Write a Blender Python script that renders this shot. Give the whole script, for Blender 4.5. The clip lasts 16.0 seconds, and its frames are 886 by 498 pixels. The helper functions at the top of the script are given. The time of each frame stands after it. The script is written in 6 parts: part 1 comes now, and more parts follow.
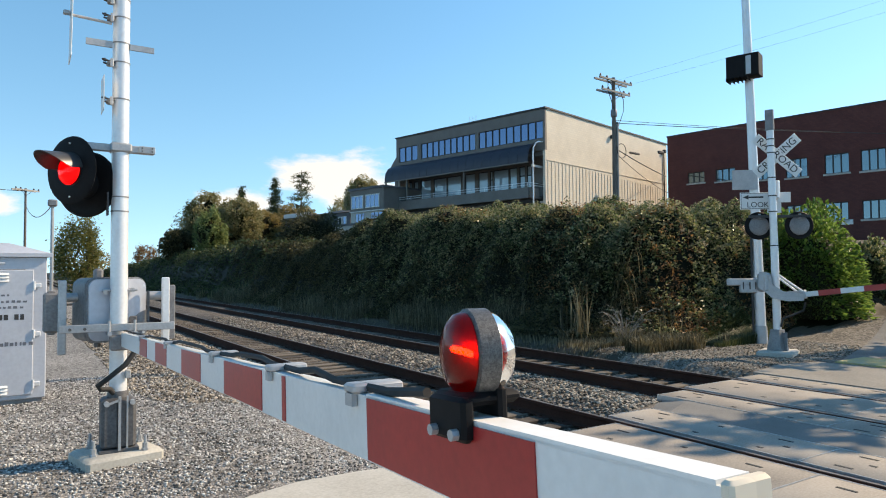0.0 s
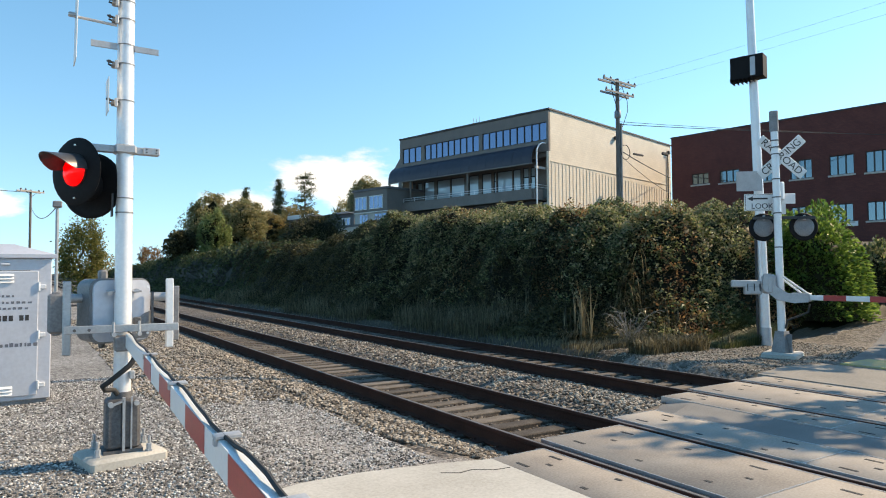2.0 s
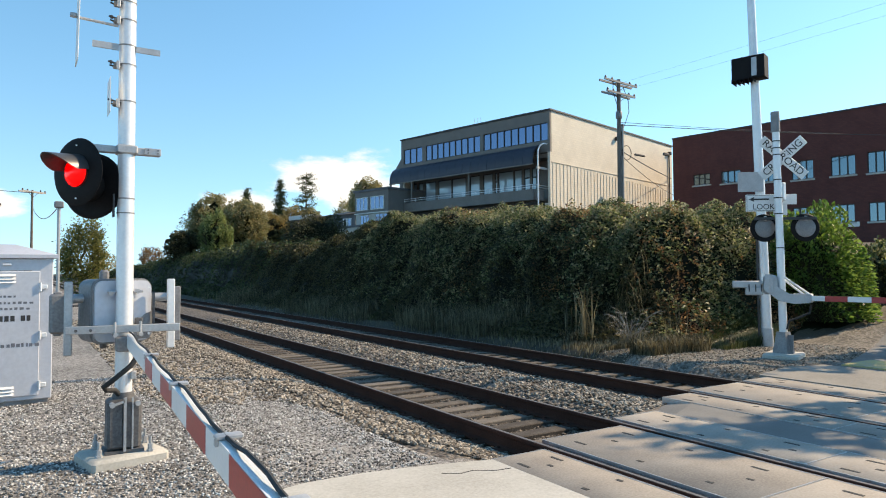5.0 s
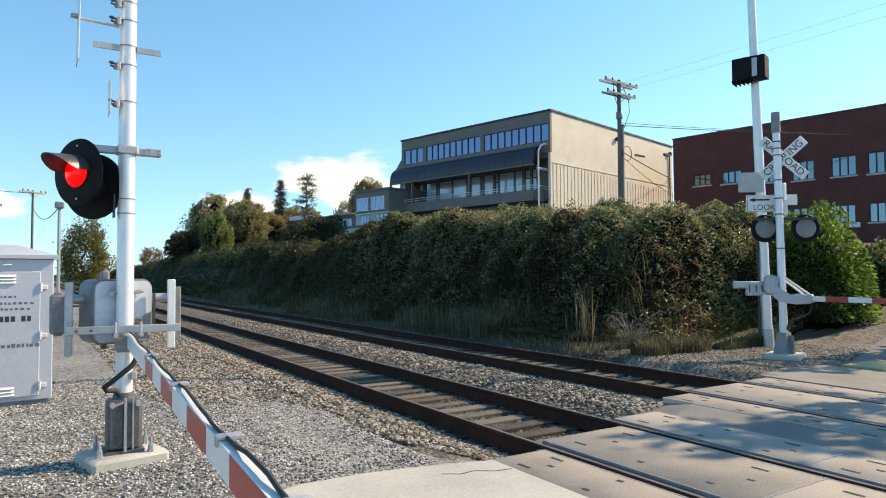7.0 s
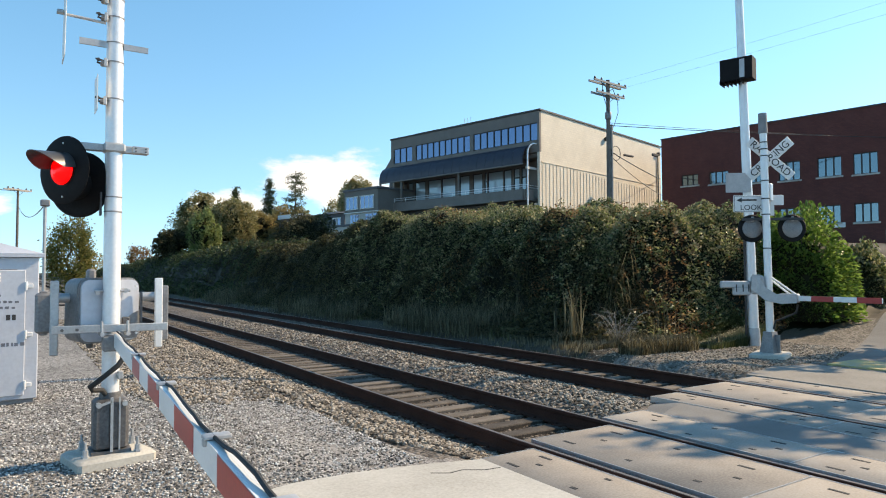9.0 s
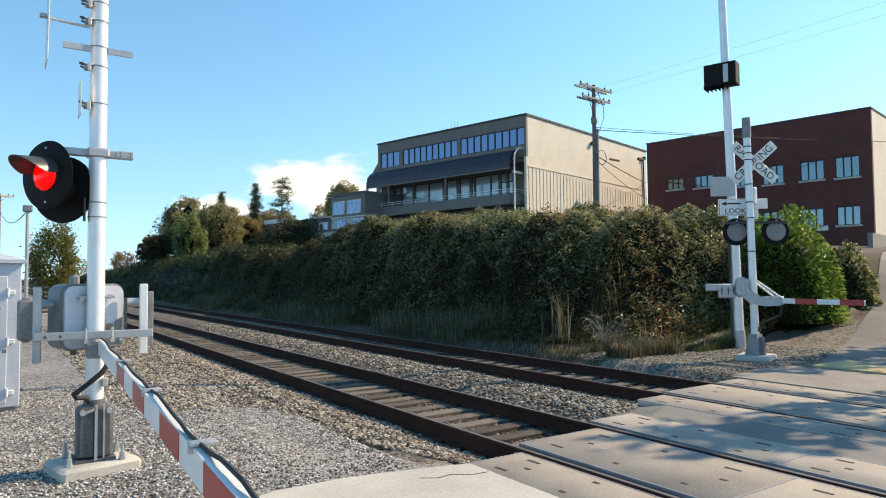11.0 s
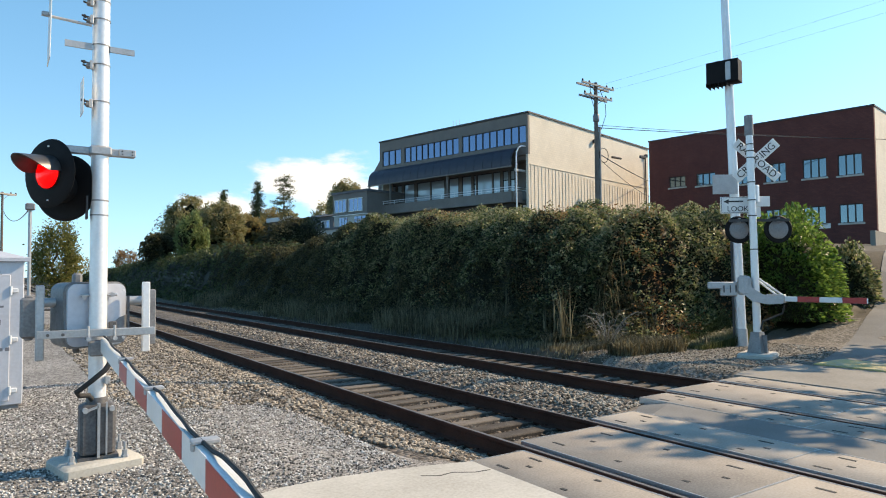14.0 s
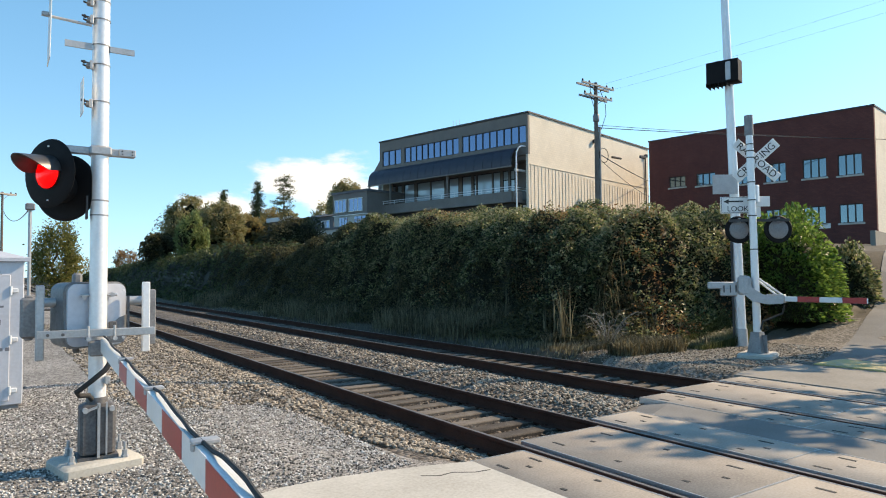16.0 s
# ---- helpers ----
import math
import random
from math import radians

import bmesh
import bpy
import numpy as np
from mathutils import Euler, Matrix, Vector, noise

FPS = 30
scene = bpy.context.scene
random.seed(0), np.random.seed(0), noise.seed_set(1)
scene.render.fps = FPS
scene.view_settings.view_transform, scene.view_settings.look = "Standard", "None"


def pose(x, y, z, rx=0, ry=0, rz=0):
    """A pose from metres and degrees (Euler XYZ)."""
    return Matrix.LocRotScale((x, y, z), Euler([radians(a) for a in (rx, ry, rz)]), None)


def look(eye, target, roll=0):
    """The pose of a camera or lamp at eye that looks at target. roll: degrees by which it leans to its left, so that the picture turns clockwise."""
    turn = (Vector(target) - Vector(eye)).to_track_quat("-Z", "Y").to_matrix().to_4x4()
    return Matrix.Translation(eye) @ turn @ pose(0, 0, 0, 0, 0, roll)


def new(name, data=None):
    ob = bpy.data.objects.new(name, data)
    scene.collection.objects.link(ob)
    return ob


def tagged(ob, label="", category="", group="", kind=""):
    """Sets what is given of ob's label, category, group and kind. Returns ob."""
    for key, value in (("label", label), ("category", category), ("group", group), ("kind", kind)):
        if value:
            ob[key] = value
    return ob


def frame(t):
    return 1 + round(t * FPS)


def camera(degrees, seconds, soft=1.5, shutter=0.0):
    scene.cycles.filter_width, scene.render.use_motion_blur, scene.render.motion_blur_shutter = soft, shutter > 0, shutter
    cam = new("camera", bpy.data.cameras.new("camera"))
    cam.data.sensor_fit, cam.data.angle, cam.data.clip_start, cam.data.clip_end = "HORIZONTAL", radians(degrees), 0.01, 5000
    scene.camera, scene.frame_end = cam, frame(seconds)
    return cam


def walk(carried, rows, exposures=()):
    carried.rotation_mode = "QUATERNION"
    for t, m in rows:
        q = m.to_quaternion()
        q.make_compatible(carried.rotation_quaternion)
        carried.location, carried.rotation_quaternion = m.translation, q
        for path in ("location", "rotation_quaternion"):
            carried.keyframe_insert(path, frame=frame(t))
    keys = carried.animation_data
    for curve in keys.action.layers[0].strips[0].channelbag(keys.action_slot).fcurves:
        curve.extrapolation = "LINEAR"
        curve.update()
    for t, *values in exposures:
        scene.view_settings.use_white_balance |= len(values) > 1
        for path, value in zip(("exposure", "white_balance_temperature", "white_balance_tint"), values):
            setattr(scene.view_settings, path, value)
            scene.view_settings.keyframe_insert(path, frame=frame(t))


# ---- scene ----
EYE = (0.0, 0.0, 1.88)
cam = camera(67.64, 16.0, soft=1.05)


def view(turn, down, lean):
    """The tripod head: degrees of turn, dip and lean from its resting view."""
    return pose(*EYE, 92.15 - down, 0, -32.1 + turn) @ pose(0, 0, 0, 0, 0, -0.29 + lean)


walk(cam, [(t, view(a, b, c)) for t, a, b, c in (
    (0.0, -0.44, 0.21, -0.09), (0.5, -0.31, 0.17, -0.07), (1.0, -0.24, 0.16, -0.06), (1.5, -0.19, 0.125, -0.03),
    (2.0, -0.133, 0.093, -0.045), (3.0, -0.07, 0.1, -0.03), (4.0, -0.054, 0.077, -0.015), (6.5, -0.005, 0.009, -0.01),
    (8.5, 0, 0, 0), (8.6, -0.05, 0.02, 0), (8.7, -0.36, 0.0, 0.03), (8.9, -0.64, 0.1, 0.06), (9.0, -0.93, 0.08, 0.086),
    (9.2, -1.29, 0.02, 0.06), (10.2, -1.85, -0.2, -0.1), (11.3, -2.05, -0.3, -0.2), (11.5, -1.99, -0.248, -0.198), (12.0, -1.866, -0.157, -0.17),
    (12.5, -1.868, -0.1, -0.19), (14.0, -1.866, -0.12, -0.2), (16.0, -1.866, -0.12, -0.2))],
    exposures=[(0, 0.42, 8300, 12), (1.0, 0.56, 8400, 12), (16, 0.56, 8400, 12)])

# ---- sky and sun ----
SUN_UP, SUN_AT = radians(36), radians(101)
world = bpy.data.worlds.new("sky")
scene.world = world
world.use_nodes = True
wn, wl = world.node_tree.nodes, world.node_tree.links
wn.clear()
w_out, w_bg, w_sky = wn.new("ShaderNodeOutputWorld"), wn.new("ShaderNodeBackground"), wn.new("ShaderNodeTexSky")
w_sky.sky_type, w_sky.sun_disc, w_sky.sun_elevation, w_sky.sun_rotation = "NISHITA", False, SUN_UP, SUN_AT
w_sky.air_density, w_sky.dust_density, w_sky.ozone_density = 1.0, 0.1, 1.0
w_bg.inputs["Strength"].default_value = 0.13
w_tc, w_map, w_noise, w_mix = (wn.new(k) for k in ("ShaderNodeTexCoord", "ShaderNodeMapping", "ShaderNodeTexNoise", "ShaderNodeMix"))
w_map.inputs["Scale"].default_value = (1.0, 1.0, 2.6)
w_noise.inputs["Scale"].default_value, w_noise.inputs["Detail"].default_value, w_noise.inputs["Roughness"].default_value = 11.0, 8, 0.6
w_mix.data_type = "RGBA"
w_mix.inputs["B"].default_value = (6.2, 6.3, 6.5, 1)
wl.new(w_tc.outputs["Generated"], w_map.inputs["Vector"])
wl.new(w_map.outputs[0], w_noise.inputs["Vector"])
puffs = None
for cx, cy, cz, reach in ((0.395, 0.91, 0.135, 0.20), (0.27, 0.955, 0.10, 0.13), (-0.06, 0.99, 0.09, 0.11)):
    near_by, soft_edge = wn.new("ShaderNodeVectorMath"), wn.new("ShaderNodeMapRange")
    near_by.operation = "DISTANCE"
    near_by.inputs[1].default_value = (cx, cy, cz * 2.6)
    soft_edge.inputs["From Min"].default_value, soft_edge.inputs["From Max"].default_value = reach, 0.0
    wl.new(w_map.outputs[0], near_by.inputs[0])
    wl.new(near_by.outputs["Value"], soft_edge.inputs["Value"])
    if puffs is None:
        puffs = soft_edge.outputs[0]
    else:
        top = wn.new("ShaderNodeMath")
        top.operation = "MAXIMUM"
        wl.new(puffs, top.inputs[0])
        wl.new(soft_edge.outputs[0], top.inputs[1])
        puffs = top.outputs[0]
w_sum, w_edge = wn.new("ShaderNodeMath"), wn.new("ShaderNodeMapRange")
w_sum.operation = "ADD"
w_edge.interpolation_type = "SMOOTHSTEP"
w_edge.inputs["From Min"].default_value, w_edge.inputs["From Max"].default_value, w_edge.inputs["To Max"].default_value = 0.94, 1.2, 0.82
wl.new(w_noise.outputs[0], w_sum.inputs[0])
wl.new(puffs, w_sum.inputs[1])
wl.new(w_sum.outputs[0], w_edge.inputs["Value"])
wl.new(w_edge.outputs[0], w_mix.inputs["Factor"])
w_high = wn.new("ShaderNodeMapping")
w_high.inputs["Location"].default_value, w_high.inputs["Scale"].default_value = (0, 0, 0.14), (1, 1, 0.8)
wl.new(w_tc.outputs["Generated"], w_high.inputs["Vector"])
wl.new(w_high.outputs[0], w_sky.inputs["Vector"])
w_rich = wn.new("ShaderNodeHueSaturation")
w_rich.inputs["Hue"].default_value, w_rich.inputs["Saturation"].default_value, w_rich.inputs["Value"].default_value = 0.494, 1.32, 1.62
wl.new(w_sky.outputs[0], w_rich.inputs["Color"])
wl.new(w_rich.outputs[0], w_mix.inputs["A"])
wl.new(w_mix.outputs["Result"], w_bg.inputs[0])
wl.new(w_bg.outputs[0], w_out.inputs[0])

sun = new("sun", bpy.data.lights.new("sun", "SUN"))
sun.data.energy, sun.data.angle, sun.data.color = 4.6, radians(0.53), (1.0, 0.88, 0.72)
sun.matrix_world = look((60 * math.sin(SUN_AT), 60 * math.cos(SUN_AT), 60 * math.tan(SUN_UP)), (0, 0, 0))


# ---- materials ----
def material(name, colors, rough=0.7, metal=0.0, scale=8.0, fine=60.0, bump=0.2, depth=0.01, per="none", spread=0.0, spec=0.5, detail=6):
    """A surface from a coarse and a fine noise over a ramp of colours; per: 'object' or 'island' varies brightness piece by piece."""
    m = bpy.data.materials.new(name)
    m.use_nodes = True
    n, l = m.node_tree.nodes, m.node_tree.links
    b = n["Principled BSDF"]
    b.inputs["Roughness"].default_value, b.inputs["Metallic"].default_value = rough, metal
    b.inputs["Specular IOR Level"].default_value = spec
    tc, a, c, add, ramp = n.new("ShaderNodeTexCoord"), n.new("ShaderNodeTexNoise"), n.new("ShaderNodeTexNoise"), n.new("ShaderNodeMath"), n.new("ShaderNodeValToRGB")
    a.inputs["Scale"].default_value, a.inputs["Detail"].default_value = scale, detail
    c.inputs["Scale"].default_value, c.inputs["Detail"].default_value = fine, 3
    l.new(tc.outputs["Object"], a.inputs["Vector"])
    l.new(tc.outputs["Object"], c.inputs["Vector"])
    add.operation = "MULTIPLY_ADD"
    add.inputs[1].default_value, add.inputs[2].default_value = 0.5, 0.0
    half = n.new("ShaderNodeMath")
    half.operation = "MULTIPLY"
    half.inputs[1].default_value = 0.5
    l.new(c.outputs[0], half.inputs[0])
    l.new(a.outputs[0], add.inputs[0])
    l.new(half.outputs[0], add.inputs[2])
    if per != "none":
        src = n.new("ShaderNodeObjectInfo" if per == "object" else "ShaderNodeNewGeometry")
        rnd = n.new("ShaderNodeMath")
        rnd.operation = "MULTIPLY_ADD"
        rnd.inputs[1].default_value = spread
        l.new(src.outputs["Random" if per == "object" else "Random Per Island"], rnd.inputs[0])
        l.new(add.outputs[0], rnd.inputs[2])
        off = n.new("ShaderNodeMath")
        off.operation = "SUBTRACT"
        off.inputs[1].default_value = spread / 2
        l.new(rnd.outputs[0], off.inputs[0])
        l.new(off.outputs[0], ramp.inputs[0])
    else:
        l.new(add.outputs[0], ramp.inputs[0])
    e = ramp.color_ramp.elements
    lo, hi = 0.32, 0.68
    while len(e) < len(colors):
        e.new(0.5)
    for i, col in enumerate(colors):
        e[i].position = lo + (hi - lo) * i / max(1, len(colors) - 1)
        e[i].color = (*col, 1)
    l.new(ramp.outputs[0], b.inputs["Base Color"])
    if bump:
        bp = n.new("ShaderNodeBump")
        bp.inputs["Strength"].default_value, bp.inputs["Distance"].default_value = bump, depth
        l.new(add.outputs[0], bp.inputs["Height"])
        l.new(bp.outputs[0], b.inputs["Normal"])
    return m


def gravel_material(name, colors, size, depth):
    """Crushed stone: voronoi cells of about that size, each with its own tone, over patchy dust."""
    m = material(name, colors, 0.9, scale=0.5, fine=9.0, bump=0)
    n, l = m.node_tree.nodes, m.node_tree.links
    b, ramp = n["Principled BSDF"], next(k for k in n if k.type == "VALTORGB")
    src = ramp.inputs[0].links[0].from_socket
    tc, v, sep, mix, bp = n.new("ShaderNodeTexCoord"), n.new("ShaderNodeTexVoronoi"), n.new("ShaderNodeSeparateColor"), n.new("ShaderNodeMath"), n.new("ShaderNodeBump")
    v.inputs["Scale"].default_value = 1 / size
    l.new(tc.outputs["Object"], v.inputs["Vector"])
    l.new(v.outputs["Color"], sep.inputs[0])
    mix.operation = "MULTIPLY_ADD"
    mix.inputs[1].default_value = 0.42
    l.new(sep.outputs[0], mix.inputs[0])
    low = n.new("ShaderNodeMath")
    low.operation = "SUBTRACT"
    low.inputs[1].default_value = 0.21
    l.new(src, low.inputs[0])
    l.new(low.outputs[0], mix.inputs[2])
    l.new(mix.outputs[0], ramp.inputs[0])
    bp.invert = True
    bp.inputs["Strength"].default_value, bp.inputs["Distance"].default_value = 1.0, depth
    l.new(v.outputs["Distance"], bp.inputs["Height"])
    l.new(bp.outputs[0], b.inputs["Normal"])
    return m


def glowing(name, color, strength):
    m = bpy.data.materials.new(name)
    m.use_nodes = True
    b = m.node_tree.nodes["Principled BSDF"]
    b.inputs["Base Color"].default_value = (*color, 1)
    b.inputs["Emission Color"].default_value = (*color, 1)
    b.inputs["Emission Strength"].default_value = strength
    return m


def clear(name, color, rough=0.05, ior=1.45, alpha=1.0):
    m = bpy.data.materials.new(name)
    m.use_nodes = True
    b = m.node_tree.nodes["Principled BSDF"]
    b.inputs["Base Color"].default_value = (*color, 1)
    b.inputs["Roughness"].default_value, b.inputs["IOR"].default_value = rough, ior
    b.inputs["Transmission Weight"].default_value = alpha
    return m


gravel = gravel_material("grey_gravel", [(0.078, 0.071, 0.064), (0.192, 0.180, 0.166), (0.36, 0.338, 0.312)], 0.022, 0.014)
soil = material("soil", [(0.03, 0.025, 0.017), (0.07, 0.055, 0.035)], 0.95, scale=1.5, fine=14, bump=0.6, depth=0.05)
verge_dirt = gravel_material("brown_verge_dirt", [(0.062, 0.053, 0.042), (0.125, 0.108, 0.087), (0.22, 0.195, 0.165)], 0.05, 0.015)
ballast_mat = material("ballast_stone", [(0.072, 0.058, 0.044), (0.19, 0.158, 0.122), (0.41, 0.355, 0.285)], 0.9, scale=3, fine=40, bump=0.3, depth=0.004, per="island", spread=0.5)
chip_mat = material("gravel_chip", [(0.08, 0.076, 0.07), (0.19, 0.182, 0.17), (0.36, 0.345, 0.32), (0.60, 0.585, 0.555)], 0.9, scale=3, fine=60, bump=0.2, depth=0.003, per="island", spread=0.62)
stained_ballast = material("rust_stained_ballast", [(0.042, 0.03, 0.022), (0.095, 0.072, 0.053), (0.215, 0.172, 0.132)], 0.9, scale=3, fine=40, bump=0.3, depth=0.004, per="island", spread=0.5)
bed_mat = gravel_material("ballast_bed", [(0.04, 0.032, 0.026), (0.098, 0.08, 0.064), (0.19, 0.16, 0.132)], 0.055, 0.03)
concrete = material("pale_concrete", [(0.33, 0.31, 0.27), (0.42, 0.40, 0.355), (0.50, 0.48, 0.43)], 0.85, scale=1.3, fine=40, bump=0.15, depth=0.004)
panel_mat = material("panel_concrete", [(0.185, 0.160, 0.136), (0.265, 0.235, 0.20), (0.335, 0.302, 0.262)], 0.85, scale=1.7, fine=45, bump=0.2, depth=0.004, per="object", spread=0.14)
# darker than pale_concrete: shade on the far slab is mixed into the grey
far_concrete = material("toned_down_concrete", [(0.15, 0.137, 0.117), (0.21, 0.194, 0.168), (0.27, 0.25, 0.22)], 0.88, scale=0.9, fine=30, bump=0.2, depth=0.005)
asphalt = material("asphalt", [(0.10, 0.097, 0.09), (0.16, 0.155, 0.145), (0.21, 0.205, 0.195)], 0.9, scale=0.8, fine=120, bump=0.4, depth=0.006)
rail_rust = material("rail_rust", [(0.042, 0.019, 0.014), (0.074, 0.034, 0.025)], 0.95, scale=3, fine=50, bump=0.2, depth=0.003, spec=0.12)
rail_steel = material("polished_rail_head", [(0.10, 0.085, 0.075), (0.20, 0.18, 0.165)], 0.55, 0.4, scale=2, fine=30, bump=0.03)
edge_steel = material("galvanised_edge", [(0.35, 0.35, 0.35), (0.5, 0.5, 0.5)], 0.5, 0.6, scale=4, fine=40, bump=0.05)
rubber = material("dark_rubber", [(0.015, 0.015, 0.015), (0.035, 0.034, 0.033)], 0.8, scale=5, fine=50, bump=0.2, depth=0.003)
tie_wood = material("weathered_tie", [(0.04, 0.031, 0.024), (0.088, 0.072, 0.056), (0.155, 0.13, 0.105)], 0.9, scale=5, fine=45, bump=0.6, depth=0.008, per="object", spread=0.3)
silver = material("aluminium_paint", [(0.68, 0.69, 0.70), (0.80, 0.81, 0.82)], 0.36, 0.3, scale=3, fine=35, bump=0.05, depth=0.002)
galv = material("grey_galvanised_steel", [(0.34, 0.35, 0.36), (0.48, 0.49, 0.50)], 0.5, 0.5, scale=6, fine=50, bump=0.06, depth=0.002)
cab_paint = material("cabinet_silver_paint", [(0.46, 0.48, 0.53), (0.56, 0.585, 0.635)], 0.45, 0.2, scale=1.2, fine=22, bump=0.05, depth=0.003)
cast_grey = material("weathered_grey_casting", [(0.17, 0.17, 0.175), (0.29, 0.29, 0.295)], 0.6, 0.4, scale=5, fine=40, bump=0.2, depth=0.003)
dark_cast = material("dark_weathered_casting", [(0.06, 0.058, 0.06), (0.15, 0.148, 0.15)], 0.6, 0.3, scale=5, fine=40, bump=0.25, depth=0.003)
dark_metal = material("dark_metal", [(0.03, 0.03, 0.032), (0.07, 0.07, 0.072)], 0.55, 0.4, scale=6, fine=40, bump=0.1, depth=0.002)
# black lifted towards grey all over, for sun on the visor top
hood_paint = material("sunlit_black_paint", [(0.03, 0.03, 0.032), (0.06, 0.06, 0.063)], 0.38, scale=6, fine=40, bump=0.06, depth=0.002)
black_paint = material("matt_black_paint", [(0.006, 0.006, 0.0065), (0.011, 0.011, 0.012)], 0.65, scale=6, fine=40, bump=0.06, depth=0.002, spec=0.15)
white_sheet = material("white_reflective_sheet", [(0.62, 0.64, 0.64), (0.72, 0.74, 0.74)], 0.35, scale=4, fine=70, bump=0.03, depth=0.002)
red_sheet = material("red_reflective_sheet", [(0.32, 0.022, 0.022), (0.45, 0.035, 0.032)], 0.35, scale=5, fine=70, bump=0.03, depth=0.002)
white_paint = material("white_paint", [(0.70, 0.70, 0.68), (0.80, 0.80, 0.79)], 0.5, scale=5, fine=50, bump=0.05, depth=0.002)
red_lens = clear("red_lens", (0.75, 0.015, 0.012), 0.12, 1.3)
red_cup = material("red_reflector", [(0.13, 0.016, 0.012), (0.24, 0.035, 0.025)], 0.4, scale=30, fine=160, bump=0.3, depth=0.003)
led_glow = glowing("red_leds", (1.0, 0.03, 0.06), 0.85)
led_hot = glowing("bright_leds", (1.0, 0.10, 0.06), 9.0)
letter_black = material("black_lettering", [(0.02, 0.02, 0.022), (0.04, 0.04, 0.042)], 0.6, bump=0)
letter_grey = material("faded_lettering", [(0.10, 0.11, 0.13), (0.16, 0.17, 0.2)], 0.6, bump=0)
tan_brick = material("tan_painted_block", [(0.60, 0.53, 0.43), (0.68, 0.605, 0.495), (0.72, 0.65, 0.54)], 0.85, scale=0.6, fine=9, bump=0.15, depth=0.02)
brown_trim = material("brown_grey_cladding", [(0.15, 0.13, 0.115), (0.20, 0.175, 0.155)], 0.75, scale=1.2, fine=12, bump=0.1, depth=0.01)
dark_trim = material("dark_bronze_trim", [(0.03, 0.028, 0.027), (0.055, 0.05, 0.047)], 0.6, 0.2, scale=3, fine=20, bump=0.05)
awning_mat = material("dark_awning", [(0.018, 0.018, 0.030), (0.03, 0.029, 0.045)], 0.45, scale=2, fine=15, bump=0.1, depth=0.01)
red_brick = material("dark_red_brick", [(0.095, 0.028, 0.024), (0.135, 0.04, 0.033), (0.16, 0.05, 0.042)], 0.9, scale=0.8, fine=11, bump=0.25, depth=0.015)


def coursed(m, width, height, mortar, strength):
    """Lays brick courses over a wall material: a joint tone and a little relief."""
    n, l = m.node_tree.nodes, m.node_tree.links
    b = n["Principled BSDF"]
    tc, sep, uv, add, br, mix = (n.new(k) for k in ("ShaderNodeTexCoord", "ShaderNodeSeparateXYZ", "ShaderNodeCombineXYZ", "ShaderNodeMath", "ShaderNodeTexBrick", "ShaderNodeMix"))
    l.new(tc.outputs["Object"], sep.inputs[0])
    l.new(sep.outputs["X"], add.inputs[0])
    l.new(sep.outputs["Y"], add.inputs[1])
    l.new(add.outputs[0], uv.inputs["X"])
    l.new(sep.outputs["Z"], uv.inputs["Y"])
    l.new(uv.outputs[0], br.inputs["Vector"])
    br.inputs["Scale"].default_value = 1.0
    br.inputs["Brick Width"].default_value, br.inputs["Row Height"].default_value, br.inputs["Mortar Size"].default_value = width, height, mortar
    br.inputs["Color1"].default_value, br.inputs["Color2"].default_value, br.inputs["Mortar"].default_value = (1.12, 1.1, 1.08, 1), (0.86, 0.86, 0.87, 1), (0.74, 0.74, 0.75, 1)
    mix.data_type, mix.blend_type = "RGBA", "MULTIPLY"
    mix.inputs["Factor"].default_value = strength
    l.new(b.inputs["Base Color"].links[0].from_socket, mix.inputs["A"])
    l.new(br.outputs["Color"], mix.inputs["B"])
    l.new(mix.outputs["Result"], b.inputs["Base Color"])


coursed(tan_brick, 0.4, 0.2, 0.02, 0.3)
coursed(red_brick, 0.3, 0.1, 0.015, 0.9)
roof_grey = material("grey_roofing", [(0.10, 0.10, 0.105), (0.17, 0.17, 0.175)], 0.9, scale=1, fine=12, bump=0.3, depth=0.02)
pale_wall = material("pale_render", [(0.42, 0.40, 0.37), (0.54, 0.52, 0.48)], 0.85, scale=1, fine=12, bump=0.1, depth=0.01)
slate_wall = material("slate_grey_siding", [(0.10, 0.105, 0.115), (0.15, 0.155, 0.17)], 0.8, scale=1, fine=12, bump=0.1, depth=0.01)
pole_wood = material("weathered_pole_wood", [(0.10, 0.082, 0.07), (0.21, 0.175, 0.15)], 0.9, scale=2, fine=25, bump=0.4, depth=0.01)
bark = material("bark", [(0.05, 0.04, 0.03), (0.11, 0.09, 0.07)], 0.95, scale=4, fine=30, bump=0.6, depth=0.02)
window_glass = bpy.data.materials.new("blue_window_glass")
window_glass.use_nodes = True
_g = window_glass.node_tree.nodes["Principled BSDF"]
_g.inputs["Base Color"].default_value = (0.12, 0.185, 0.29, 1)
_g.inputs["Roughness"].default_value, _g.inputs["Metallic"].default_value = 0.05, 0.9
_g.inputs["IOR"].default_value, _g.inputs["Coat Weight"].default_value = 1.5, 0.2

# the pale blue base colour stands in for sky reflected in the panes
terrace_glass = window_glass.copy()
terrace_glass.name = "sky_toned_terrace_glass"
terrace_glass.node_tree.nodes["Principled BSDF"].inputs["Base Color"].default_value = (0.42, 0.54, 0.61, 1)
terrace_glass.node_tree.nodes["Principled BSDF"].inputs["Metallic"].default_value = 0.12


